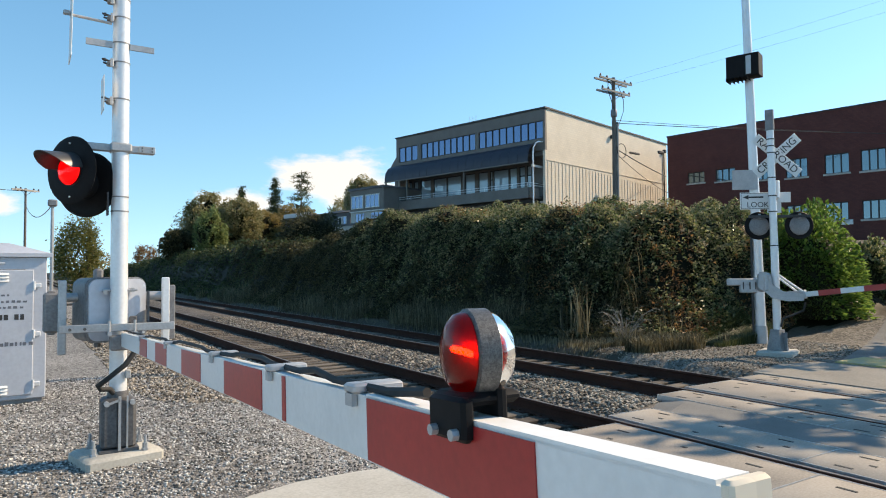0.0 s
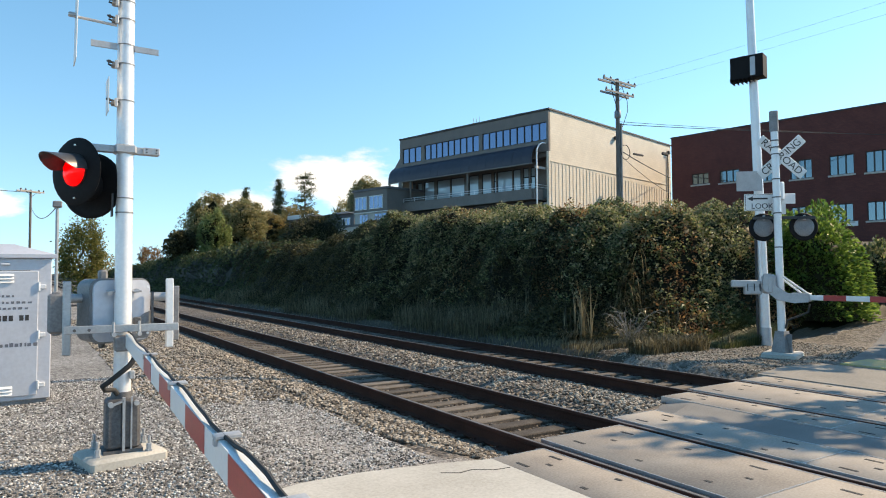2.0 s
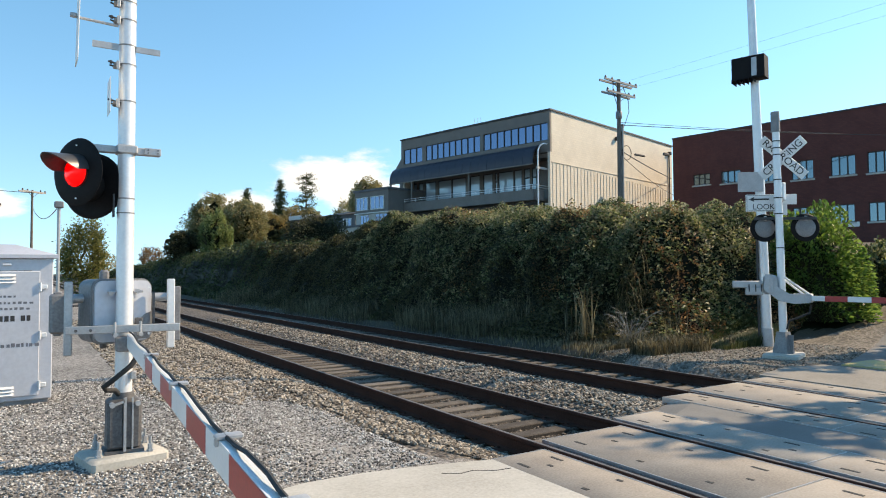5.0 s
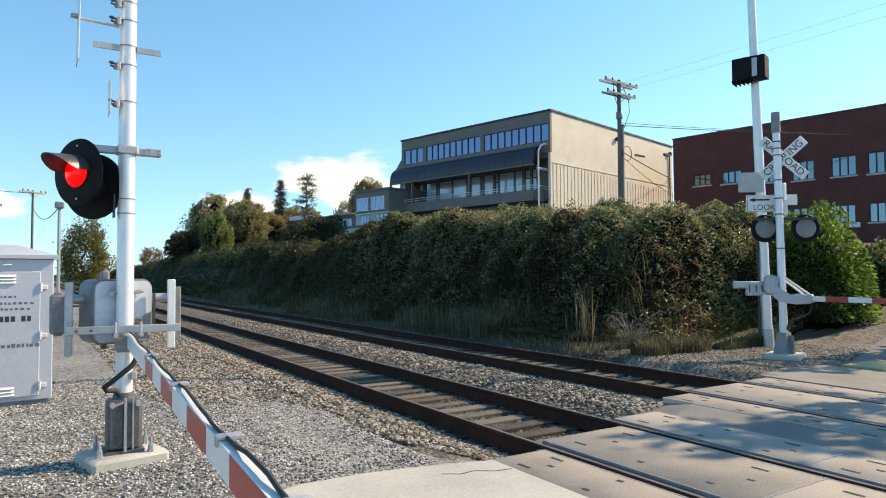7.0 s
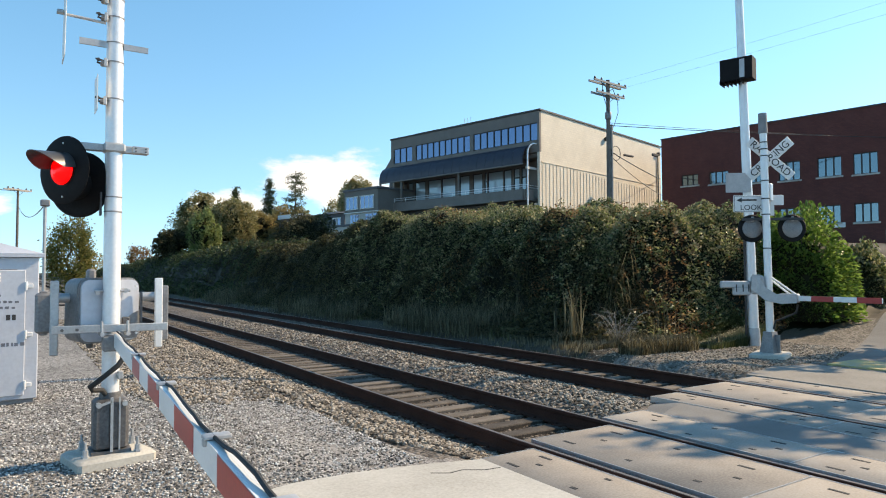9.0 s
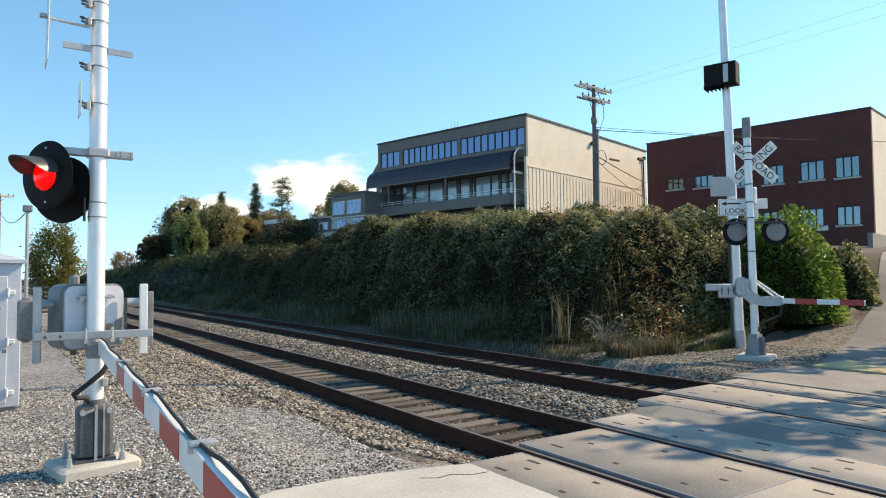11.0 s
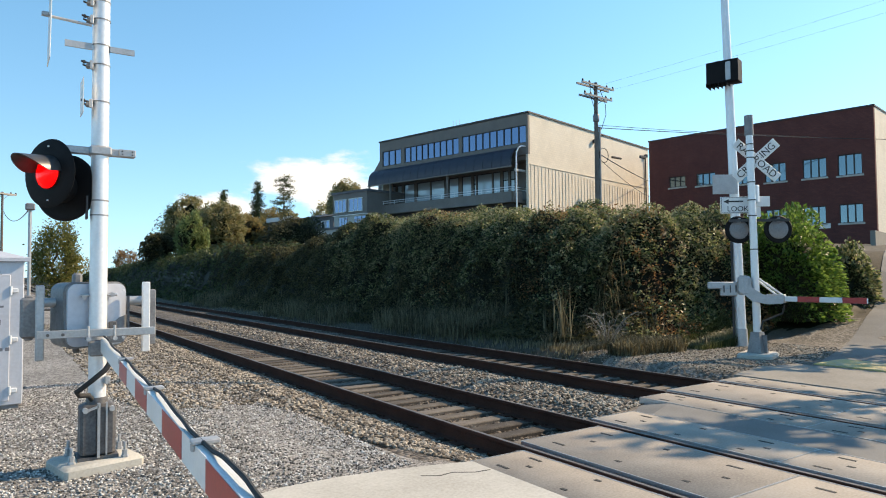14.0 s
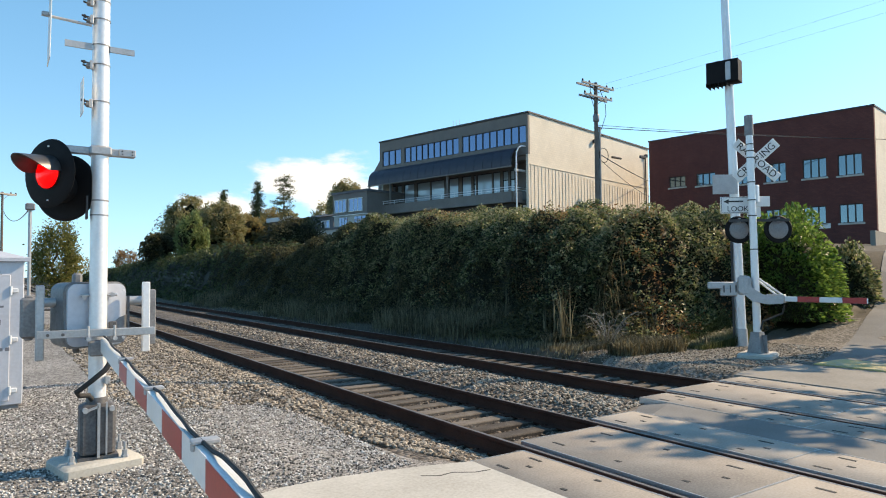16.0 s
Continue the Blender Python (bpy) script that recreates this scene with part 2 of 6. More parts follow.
def leaf_material(name, colors, spread=1.0):
    m = material(name, colors, 0.4, scale=0.35, fine=2.2, bump=0, per="island", spread=spread * 0.6, spec=0.3)
    n, l = m.node_tree.nodes, m.node_tree.links
    b, out = n["Principled BSDF"], n["Material Output"]
    ramp = next(k for k in n if k.type == "VALTORGB")
    t, mix = n.new("ShaderNodeBsdfTranslucent"), n.new("ShaderNodeMixShader")
    mix.inputs[0].default_value = 0.5
    l.new(ramp.outputs[0], t.inputs[0])
    l.new(b.outputs[0], mix.inputs[1])
    l.new(t.outputs[0], mix.inputs[2])
    l.new(mix.outputs[0], out.inputs[0])
    return m


bramble_leaf = leaf_material("bramble_leaves", [(0.052, 0.072, 0.026), (0.115, 0.148, 0.054), (0.195, 0.228, 0.092), (0.27, 0.285, 0.135), (0.34, 0.305, 0.175)])
bramble_leaf.node_tree.nodes["Principled BSDF"].inputs["Roughness"].default_value = 0.3
bramble_leaf.node_tree.nodes["Principled BSDF"].inputs["Specular IOR Level"].default_value = 0.55
# ivy tone kept dark so that it carries the bank's shade
ivy_leaf = leaf_material("shade_toned_ivy", [(0.034, 0.035, 0.018), (0.07, 0.07, 0.033), (0.13, 0.122, 0.06)])
bright_leaf = leaf_material("fresh_green_leaves", [(0.075, 0.14, 0.025), (0.13, 0.22, 0.04), (0.20, 0.29, 0.07)])
rust_leaf = leaf_material("autumn_brown_leaves", [(0.15, 0.075, 0.035), (0.26, 0.14, 0.06), (0.36, 0.23, 0.11)])
gold_leaf = leaf_material("autumn_gold_leaves", [(0.19, 0.155, 0.055), (0.30, 0.225, 0.085), (0.39, 0.29, 0.12)])
olive_leaf = leaf_material("olive_leaves", [(0.18, 0.18, 0.078), (0.29, 0.27, 0.125), (0.40, 0.335, 0.185)])
birch_leaf = leaf_material("yellowing_birch_leaves", [(0.09, 0.11, 0.03), (0.17, 0.17, 0.05), (0.25, 0.23, 0.08)])
willow_leaf = leaf_material("pale_willow_leaves", [(0.13, 0.18, 0.06), (0.21, 0.27, 0.10), (0.30, 0.34, 0.14)])
fir_leaf = leaf_material("fir_needles", [(0.03, 0.045, 0.02), (0.055, 0.08, 0.033), (0.09, 0.115, 0.05)])
dry_grass = leaf_material("dry_grass", [(0.07, 0.062, 0.036), (0.14, 0.122, 0.072), (0.25, 0.22, 0.14)])
green_grass = leaf_material("green_grass", [(0.05, 0.066, 0.026), (0.09, 0.108, 0.042), (0.15, 0.158, 0.072)])
fence_wood = material("grey_fence", [(0.25, 0.24, 0.225), (0.4, 0.385, 0.36)], 0.9, scale=2, fine=20, bump=0.2)
yellow_paint = material("worn_yellow_paint", [(0.30, 0.28, 0.24), (0.42, 0.33, 0.16), (0.60, 0.42, 0.13)], 0.8, scale=2.5, fine=30, bump=0.1)


# ---- mesh helpers ----
class Shape:
    """Gathers faces for one mesh."""

    def __init__(self):
        self.v, self.f, self.smooth = [], [], False

    def add(self, verts, faces, m=None):
        k = len(self.v)
        self.v += [tuple(m @ Vector(p)) if m is not None else tuple(p) for p in verts]
        self.f += [tuple(k + i for i in f) for f in faces]
        return self

    def box(self, x0, x1, y0, y1, z0, z1, m=None, b=0.0):
        """A box; b cuts its upright and top edges."""
        if b <= 0:
            v = [(x, y, z) for z in (z0, z1) for x, y in ((x0, y0), (x1, y0), (x1, y1), (x0, y1))]
            f = [(3, 2, 1, 0), (4, 5, 6, 7), (0, 1, 5, 4), (1, 2, 6, 5), (2, 3, 7, 6), (3, 0, 4, 7)]
            return self.add(v, f, m)
        ring = [(x0 + b, y0), (x1 - b, y0), (x1, y0 + b), (x1, y1 - b), (x1 - b, y1), (x0 + b, y1), (x0, y1 - b), (x0, y0 + b)]
        cx, cy = (x0 + x1) / 2, (y0 + y1) / 2
        sx, sy = (x1 - x0 - 2 * b) / (x1 - x0), (y1 - y0 - 2 * b) / (y1 - y0)
        top = [(cx + (x - cx) * sx, cy + (y - cy) * sy) for x, y in ring]
        v = [(x, y, z0 + b) for x, y in ring] + [(x, y, z1 - b) for x, y in ring] + [(x, y, z1) for x, y in top] + [(x, y, z0) for x, y in top]
        f = [(i, (i + 1) % 8, 8 + (i + 1) % 8, 8 + i) for i in range(8)] + [(8 + i, 8 + (i + 1) % 8, 16 + (i + 1) % 8, 16 + i) for i in range(8)]
        f += [tuple(range(16, 24)), tuple(range(31, 23, -1))] + [(24 + i, 24 + (i + 1) % 8, (i + 1) % 8, i) for i in range(8)]
        return self.add(v, f, m)

    def tube(self, a, b, r0, r1=None, n=12, cap=True):
        """A round bar from a to b."""
        r1 = r0 if r1 is None else r1
        a, b = Vector(a), Vector(b)
        q = (b - a).to_track_quat("Z", "Y").to_matrix()
        v = []
        for p, r in ((a, r0), (b, r1)):
            v += [p + q @ Vector((r * math.cos(i * math.tau / n), r * math.sin(i * math.tau / n), 0)) for i in range(n)]
        f = [(i, (i + 1) % n, n + (i + 1) % n, n + i) for i in range(n)]
        if cap:
            f += [tuple(range(n - 1, -1, -1)), tuple(range(n, 2 * n))]
        return self.add(v, f)

    def pipe(self, pts, r, n=8):
        """A bent round bar through the points, in one piece."""
        pts = [Vector(p) for p in pts]
        v = []
        for i, p in enumerate(pts):
            d = (pts[min(i + 1, len(pts) - 1)] - pts[max(i - 1, 0)]).normalized()
            side = d.cross(Vector((0.31, 0.17, 0.93)))
            side = (side if side.length > 0.05 else d.cross(Vector((1, 0, 0)))).normalized()
            up = side.cross(d)
            v += [p + (side * math.cos(k * math.tau / n) + up * math.sin(k * math.tau / n)) * r for k in range(n)]
        f = [(j * n + k, j * n + (k + 1) % n, (j + 1) * n + (k + 1) % n, (j + 1) * n + k) for j in range(len(pts) - 1) for k in range(n)]
        m = (len(pts) - 1) * n
        return self.add(v, f + [tuple(range(n - 1, -1, -1)), tuple(range(m, m + n))])

    def lathe(self, profile, m=None, n=28, close=True):
        """Turns (radius, height) pairs round z."""
        v = [(r * math.cos(i * math.tau / n), r * math.sin(i * math.tau / n), z) for r, z in profile for i in range(n)]
        f = [(j * n + i, j * n + (i + 1) % n, (j + 1) * n + (i + 1) % n, (j + 1) * n + i) for j in range(len(profile) - 1) for i in range(n)]
        if close:
            f += [tuple(range(n - 1, -1, -1)), tuple((len(profile) - 1) * n + i for i in range(n))]
        return self.add(v, f, m)

    def prism(self, outline, z0, z1, m=None):
        """A flat outline (x, y), counter-clockwise, raised from z0 to z1."""
        n = len(outline)
        v = [(x, y, z0) for x, y in outline] + [(x, y, z1) for x, y in outline]
        f = [tuple(range(n - 1, -1, -1)), tuple(range(n, 2 * n))] + [(i, (i + 1) % n, n + (i + 1) % n, n + i) for i in range(n)]
        return self.add(v, f, m)

    def mesh(self, name, mat, smooth=False):
        me = bpy.data.meshes.new(name)
        me.from_pydata(self.v, [], self.f)
        me.materials.append(mat)
        if smooth:
            me.polygons.foreach_set("use_smooth", [len(p.vertices) < 5 for p in me.polygons])
            me.set_sharp_from_angle(angle=radians(40)) if smooth == "auto" else None
        me.update()
        return me


def part(name, shape, mat, parent=None, label="", smooth="auto", at=None):
    """One mesh object, under a thing or a part where one is given."""
    ob = new(name, shape if isinstance(shape, bpy.types.Mesh) else shape.mesh(name, mat, smooth))
    if parent is not None:
        ob.parent = parent
    if at is not None:
        ob.matrix_basis = at
    if label:
        ob["label"] = label
    return ob


def thing(name, at, label, category, group="", kind=""):
    ob = new(name)
    ob.empty_display_size = 0.2
    ob.matrix_basis = at
    return tagged(ob, label, category, group, kind)


def structure(name, shape, mat, label, category, smooth="auto"):
    return tagged(part(name, shape, mat, None, "", smooth), label, category, kind="structure")


def text_part(words, size, mat, parent, m, name="lettering"):
    cu = bpy.data.curves.new(name, "FONT")
    cu.body, cu.size, cu.align_x, cu.align_y, cu.extrude = words, size, "CENTER", "CENTER", 0.0015
    tmp = new("tmp_text", cu)
    me = bpy.data.meshes.new_from_object(tmp.evaluated_get(bpy.context.evaluated_depsgraph_get()))
    bpy.data.objects.remove(tmp)
    me.materials.clear()
    me.materials.append(mat)
    ob = new(name, me)
    ob.parent, ob.matrix_basis = parent, m
    return ob


def smoothstep(a, b, x):
    t = np.clip((np.asarray(x, float) - a) / (b - a), 0, 1)
    return t * t * (3 - 2 * t)


def wave(x, y, k, seed):
    """Cheap smooth noise in -1..1 over arrays."""
    r = np.random.RandomState(seed)
    out = 0
    for i in range(6):
        a, ph, s = r.uniform(0, math.tau), r.uniform(0, math.tau), k * (0.6 + 0.35 * i)
        out = out + np.sin((x * math.cos(a) + y * math.sin(a)) * s + ph) / 6 * 1.6
    return out


# ---- ground: one sheet to the horizon, with the bank and the hillside ----
def bank(x, y):
    """How far a place lies on the bank beside the tracks (0 off it, 1 on its crown)."""
    toe = 11.3 + 0.3 * wave(y, y * 0, 0.25, 3)
    return smoothstep(toe, toe + 3.6, x) * smoothstep(10.4, 13.2, y + 0.22 * (np.clip(x, 12, 30) - 15))


def ground_z(x, y):
    x, y = np.asarray(x, float), np.asarray(y, float)
    z = 0.1 - 0.13 * smoothstep(1.6, 3.3, x) - 0.13 * smoothstep(3.3, 4.1, x) + 0.16 * smoothstep(10.6, 11.8, x)
    road = smoothstep(6.6, 5.4, y + 0.0 * x - 0.12 * np.clip(x - 4, 0, 9))
    z = z * (1 - road) + road * -0.06
    z = z - 0.25 * smoothstep(4.0, 4.4, x) * smoothstep(11.6, 11.2, x)
    rise = 0.115 * np.clip(x - 16, 0, 40) * smoothstep(15, 22, x)
    hill = 3.2 + np.clip(0.072 * (y - 22), -0.65, 0.6) - 0.12 * np.clip(y - 31, 0, 7) + 0.02 * np.clip(x - 15.5, 0, 40) + 0.12 * np.clip(x - 17, 0, 26) * smoothstep(36, 46, y)
    hill = hill * (1 - 0.35 * smoothstep(60, 140, y))
    hill = hill - 0.14 - 0.38 * smoothstep(25, 30, y) * smoothstep(54, 42, y)
    b = bank(x, y)
    return z + rise * (1 - b) + hill * b ** 2.0


def sheet(xs, ys, fz):
    gx, gy = np.meshgrid(xs, ys, indexing="ij")
    gz = fz(gx, gy)
    v = np.stack([gx, gy, gz], -1).reshape(-1, 3)
    n = len(ys)
    i, j = np.meshgrid(np.arange(len(xs) - 1), np.arange(n - 1), indexing="ij")
    k = (i * n + j).ravel()
    s = Shape()
    s.v, s.f = [tuple(p) for p in v.tolist()], np.stack([k, k + n, k + n + 1, k + 1], -1).tolist()
    return s


gx_axis = np.concatenate([[-3000, -800, -200, -60, -25], np.arange(-12, 3, 0.5), np.arange(3, 18, 0.25), np.arange(18, 62, 1.5), [70, 100, 220, 800, 3000]])
gy_axis = np.concatenate([[-3000, -800, -200, -60, -25], np.arange(-12, 4, 1.0), np.arange(4, 20, 0.25), np.arange(20, 60, 1.0), np.arange(60, 150, 4), [180, 260, 500, 1200, 3000]])
ground = structure("ground", sheet(gx_axis, gy_axis, ground_z), gravel, "grey crushed gravel ground rising to a dark soil bank", "ground", True)
ground.data.materials.append(soil)
ground.data.materials.append(verge_dirt)
for p in ground.data.polygons:
    c = p.center
    if float(bank(c.x, c.y)) > 0.015 or (c.x > 10.9 and c.y > 10.6):
        p.material_index = 1
    elif c.x > 11.2 and c.y > 6.5 and c.x < 60:
        p.material_index = 2
# ---- roads, apron and crossing ----
apron = Shape().prism([(-14, -14), (3.98, -14), (3.98, 5.42), (3.44, 5.58), (2.74, 5.72), (2.1, 5.74), (1.57, 5.58), (0.9, 5.15), (-0.5, 4.7), (-14, 4.3)], -0.12, 0.012)
structure("pavement_near", apron, concrete, "pale worn concrete road apron beside the tracks", "pavement")

crack = Shape()
for (x0, y0), (x1, y1) in zip(((3.3, 5.3), (3.45, 5.2), (3.6, 5.22), (3.78, 5.1)), ((3.45, 5.2), (3.6, 5.22), (3.78, 5.1), (3.95, 5.08))):
    crack.add([(x0, y0 - 0.005, 0.0125), (x1, y1 - 0.005, 0.0125), (x1, y1 + 0.005, 0.0165), (x0, y0 + 0.005, 0.0165)], [(0, 1, 2, 3)])
structure("pavement_crack", crack, rubber, "thin dark crack in the concrete apron", "crack")


pad = Shape().prism([(11.22, -14), (13.5, -14), (13.5, 7.1), (12.6, 7.45), (11.22, 7.15)], -0.12, 0.02)
structure("pavement_far", pad, far_concrete, "grey concrete slab past the second track, toned down for shade", "pavement")
far_road = Shape()
rx = np.concatenate([np.arange(13.5, 30, 0.75), np.arange(30, 60, 3)])
for a, b in zip(rx, rx[1:]):
    e0, e1 = 6.9 + 0.30 * (a - 13.5), 6.9 + 0.30 * (b - 13.5)
    q = [(a, -14), (b, -14)]
    steps = 12
    for k in range(steps):
        y00, y01 = -14 + (e0 + 14) * k / steps, -14 + (e0 + 14) * (k + 1) / steps
        y10, y11 = -14 + (e1 + 14) * k / steps, -14 + (e1 + 14) * (k + 1) / steps
        c = [(a, y00), (b, y10), (b, y11), (a, y01)]
        far_road.add([(x, y, max(0.0, float(ground_z(x, y)) + 0.03)) for x, y in c], [(0, 1, 2, 3)])
structure("road_far", far_road, asphalt, "grey asphalt road climbing from the crossing", "road", True)
strip = Shape().prism([(13.75, -14), (14.75, -14), (14.9, 7.0), (13.75, 7.0)], 0.0, 0.034)
structure("tactile_strip", strip, yellow_paint, "worn yellow warning strip on the road", "road marking")

R1, R2, GAUGE = 5.565, 9.63, 1.51
mid = Shape()
mid.prism([(7.28, -14), (8.1, -14), (8.1, 6.2), (7.28, 5.85)], -0.13, -0.004)
mid.add([(7.28, 5.85, -0.004), (8.1, 6.2, -0.004), (8.1, 6.75, -0.1), (7.7, 6.65, -0.13), (7.28, 6.25, -0.13), (7.28, 5.85, -0.2), (8.1, 6.2, -0.2)], [(0, 1, 2), (0, 2, 3), (0, 3, 4)])
structure("road_between", mid, asphalt, "dark asphalt infill between the two tracks", "road")

crossing = thing("level_crossing", Matrix(), "concrete panel level crossing laid over two rail tracks", "crossing", kind="structure")


def slot_row(x0, x1, y0, y1):
    w = x1 - x0
    return [(x0 + w * u, y0 + (y1 - y0) * v, big) for u, v, big in ((0.2, 0.86, 1), (0.8, 0.86, 1), (0.5, 0.8, 0), (0.2, 0.2, 0), (0.8, 0.2, 1), (0.5, 0.14, 0), (0.2, 0.52, 0), (0.8, 0.52, 0))]


def crossing_panel(x0, x1, y0, y1, mats=panel_mat):
    """A concrete slab with a steel edge and lifting slots sunk into it."""
    p = part("panel", Shape().box(x0 + 0.012, x1 - 0.012, y0 + 0.006, y1 - 0.006, -0.16, 0.0, b=0.008), mats, crossing)
    e = Shape()
    for a, b, c, d in ((x0, x0 + 0.012, y0, y1), (x1 - 0.012, x1, y0, y1), (x0 + 0.012, x1 - 0.012, y1 - 0.006, y1), (x0 + 0.012, x1 - 0.012, y0, y0 + 0.006)):
        e.box(a, b, c, d, -0.15, 0.003)
    part("steel_edge", e, edge_steel, p)
    s = Shape()
    for x, y, big in slot_row(x0, x1, y0, y1):
        a, b = (0.018, 0.085) if big else (0.02, 0.035)
        s.box(x - a, x + a, y - b, y + b, -0.02, 0.0035)
    part("lifting_slot", s, rubber, p)


for x0, x1, y_end in ((3.99, 4.70, 5.47), (4.94, 6.20, 5.79), (6.44, 7.26, 6.14), (8.12, 8.76, 6.75), (9.0, 10.27, 6.93), (10.5, 11.2, 7.0)):
    y = y_end
    for k in range(7):
        crossing_panel(x0, x1, y - 2.48, y - 0.004)
        y -= 2.48
for c in (R1, R2):
    for s in (-1, 1):
        x = c + s * GAUGE / 2
        for a, b in ((x - 0.115, x - 0.045), (x + 0.045, x + 0.115)):
            part("flange_filler", Shape().box(a, b, -14, 5.6 if c == R1 else 6.8, -0.15, -0.03), rubber, crossing)

# ---- tracks ----
rail_half = [(0.0, -0.19), (0.076, -0.19), (0.076, -0.178), (0.02, -0.165), (0.009, -0.15), (0.009, -0.06), (0.03, -0.045), (0.036, -0.035), (0.036, -0.008), (0.028, -0.001)]
tie_mesh = Shape().box(-1.3, 1.3, -0.115, 0.115, -0.17, 0.0, b=0.012).mesh("tie", tie_wood)
plate_mesh = Shape().box(-0.17, 0.17, -0.09, 0.09, 0.0, 0.016, b=0.004).mesh("tie_plate", rail_rust)
for c, name in ((R1, "railway_track_near"), (R2, "railway_track_far")):
    track = thing(name, Matrix(), "rusty steel rails on weathered wooden ties in ballast", "railway track", kind="structure")
    for s in (-1, 1):
        x = c + s * GAUGE / 2
        ring = rail_half + [(-a, b) for a, b in reversed(rail_half)][:-1]
        n = len(ring)
        sh = Shape()
        sh.v = [(x + a, y, z) for y in (-40, 420) for a, z in ring]
        sh.f = [(i, (i + 1) % n, n + (i + 1) % n, n + i) for i in range(n)]
        rail = part("rail", sh, rail_rust, track, smooth=False)
        part("running_surface", Shape().box(x - 0.02, x + 0.02, -40, 420, -0.004, 0.0012), rail_steel, rail, "polished rail head")
    rng = random.Random(int(c * 10))
    y = 6.25 if c == R1 else 7.35
    k = 0
    while y < 62:
        t = part("tie", tie_mesh, tie_wood, track, at=pose(c + rng.uniform(-0.05, 0.05), y, -0.185 + rng.uniform(-0.012, 0.01), 0, 0, rng.uniform(-1.5, 1.5)))
        y += 0.455 + rng.uniform(-0.015, 0.015)
        k += 1
    far_ties = Shape()
    while y < 200:
        far_ties.box(c - 1.3, c + 1.3, y - 0.115, y + 0.115, -0.3, -0.185)
        y += 0.455
    tagged(part("ties", far_ties, tie_wood, track), kind="stuff")
    plates = Shape()
    y = 6.25 if c == R1 else 7.35
    while y < 22:
        for s in (-1, 1):
            x = c + s * GAUGE / 2
            plates.box(x - 0.17, x + 0.17, y - 0.09, y + 0.09, -0.185, -0.172)
            for dx, dy in ((-0.1, 0.05), (0.1, -0.05)):
                plates.box(x + dx - 0.012, x + dx + 0.012, y + dy - 0.012, y + dy + 0.012, -0.175, -0.15)
        y += 0.455
    tagged(part("spikes", plates, rail_rust, track), kind="stuff")


# ---- ballast ----
def bed_z(x, y):
    d = np.minimum(np.abs(x - R1), np.abs(x - R2))
    z = -0.2 - 0.0 * d
    midway = smoothstep(0.9, 0.35, np.abs(x - 7.6)) * 0.12
    shoulder = smoothstep(1.0, 1.6, R1 - x) * 0.1 + smoothstep(1.5, 2.2, R1 - x) * 0.07
    dip = 0.036 * smoothstep(0.95, 0.75, d) * smoothstep(26, 11, y) + 0.006 * smoothstep(1.2, 0.85, d)
    return z + midway + shoulder - dip + 0.016 * wave(x, y, 3.1, 8) - 0.12 * smoothstep(1.35, 2.2, x - R2) - 0.12 * smoothstep(3.75, 3.35, x)


bx, by = np.arange(3.2, 12.3, 0.3), np.concatenate([np.arange(5.3, 30, 0.5), np.arange(30, 200, 5)])
structure("ballast_bed", sheet(bx, by, bed_z), bed_mat, "bed of crushed ballast stone under the tracks", "ballast", True)

BLOB = []
for k in range(10):
    r = random.Random(k)
    b = bmesh.new()
    bmesh.ops.create_icosphere(b, subdivisions=1, radius=0.5)
    for v in b.verts:
        v.co *= r.uniform(0.7, 1.25)
        v.co.z *= 0.72
    b.verts.index_update()
    BLOB.append((np.array([v.co for v in b.verts]), np.array([[q.index for q in f.verts] for f in b.faces])))
    b.free()


def stones(name, mat, label, xy, zf, s0, s1, seed):
    """Loose stones lying on a surface, as one mesh."""
    r = np.random.RandomState(seed)
    n = len(xy)
    vs, fs, k = [], [], 0
    z = zf(xy[:, 0], xy[:, 1])
    size = r.uniform(s0, s1, n)
    ang = r.uniform(0, math.tau, n)
    tilt = r.uniform(-0.6, 0.6, n)
    for i in range(n):
        v, f = BLOB[i % 10]
        ca, sa, ct, st = math.cos(ang[i]), math.sin(ang[i]), math.cos(tilt[i]), math.sin(tilt[i])
        x, y, w = v[:, 0], v[:, 1] * ct - v[:, 2] * st, v[:, 1] * st + v[:, 2] * ct
        p = np.stack([x * ca - y * sa, x * sa + y * ca, w], 1) * size[i] + (xy[i, 0], xy[i, 1], z[i] + size[i] * 0.16)
        vs.append(p)
        fs.append(f + k)
        k += len(v)
    me = bpy.data.meshes.new(name)
    me.from_pydata(np.concatenate(vs).tolist(), [], np.concatenate(fs).tolist())
    me.materials.append(mat)
    ob = new(name, me)
    return tagged(ob, label, "gravel", kind="stuff")


def strewn(n, x0, x1, y0, y1, seed, power=2.0):
    """Places, denser towards y0."""
    r = np.random.RandomState(seed)
    return np.stack([r.uniform(x0, x1, n), y0 + (y1 - y0) * r.uniform(0, 1, n) ** power], 1)


def clear_of_rails(p):
    ok = np.ones(len(p), bool)
    for c in (R1, R2):
        for s in (-1, 1):
            ok &= np.abs(p[:, 0] - (c + s * GAUGE / 2)) > 0.1
    return p[ok]


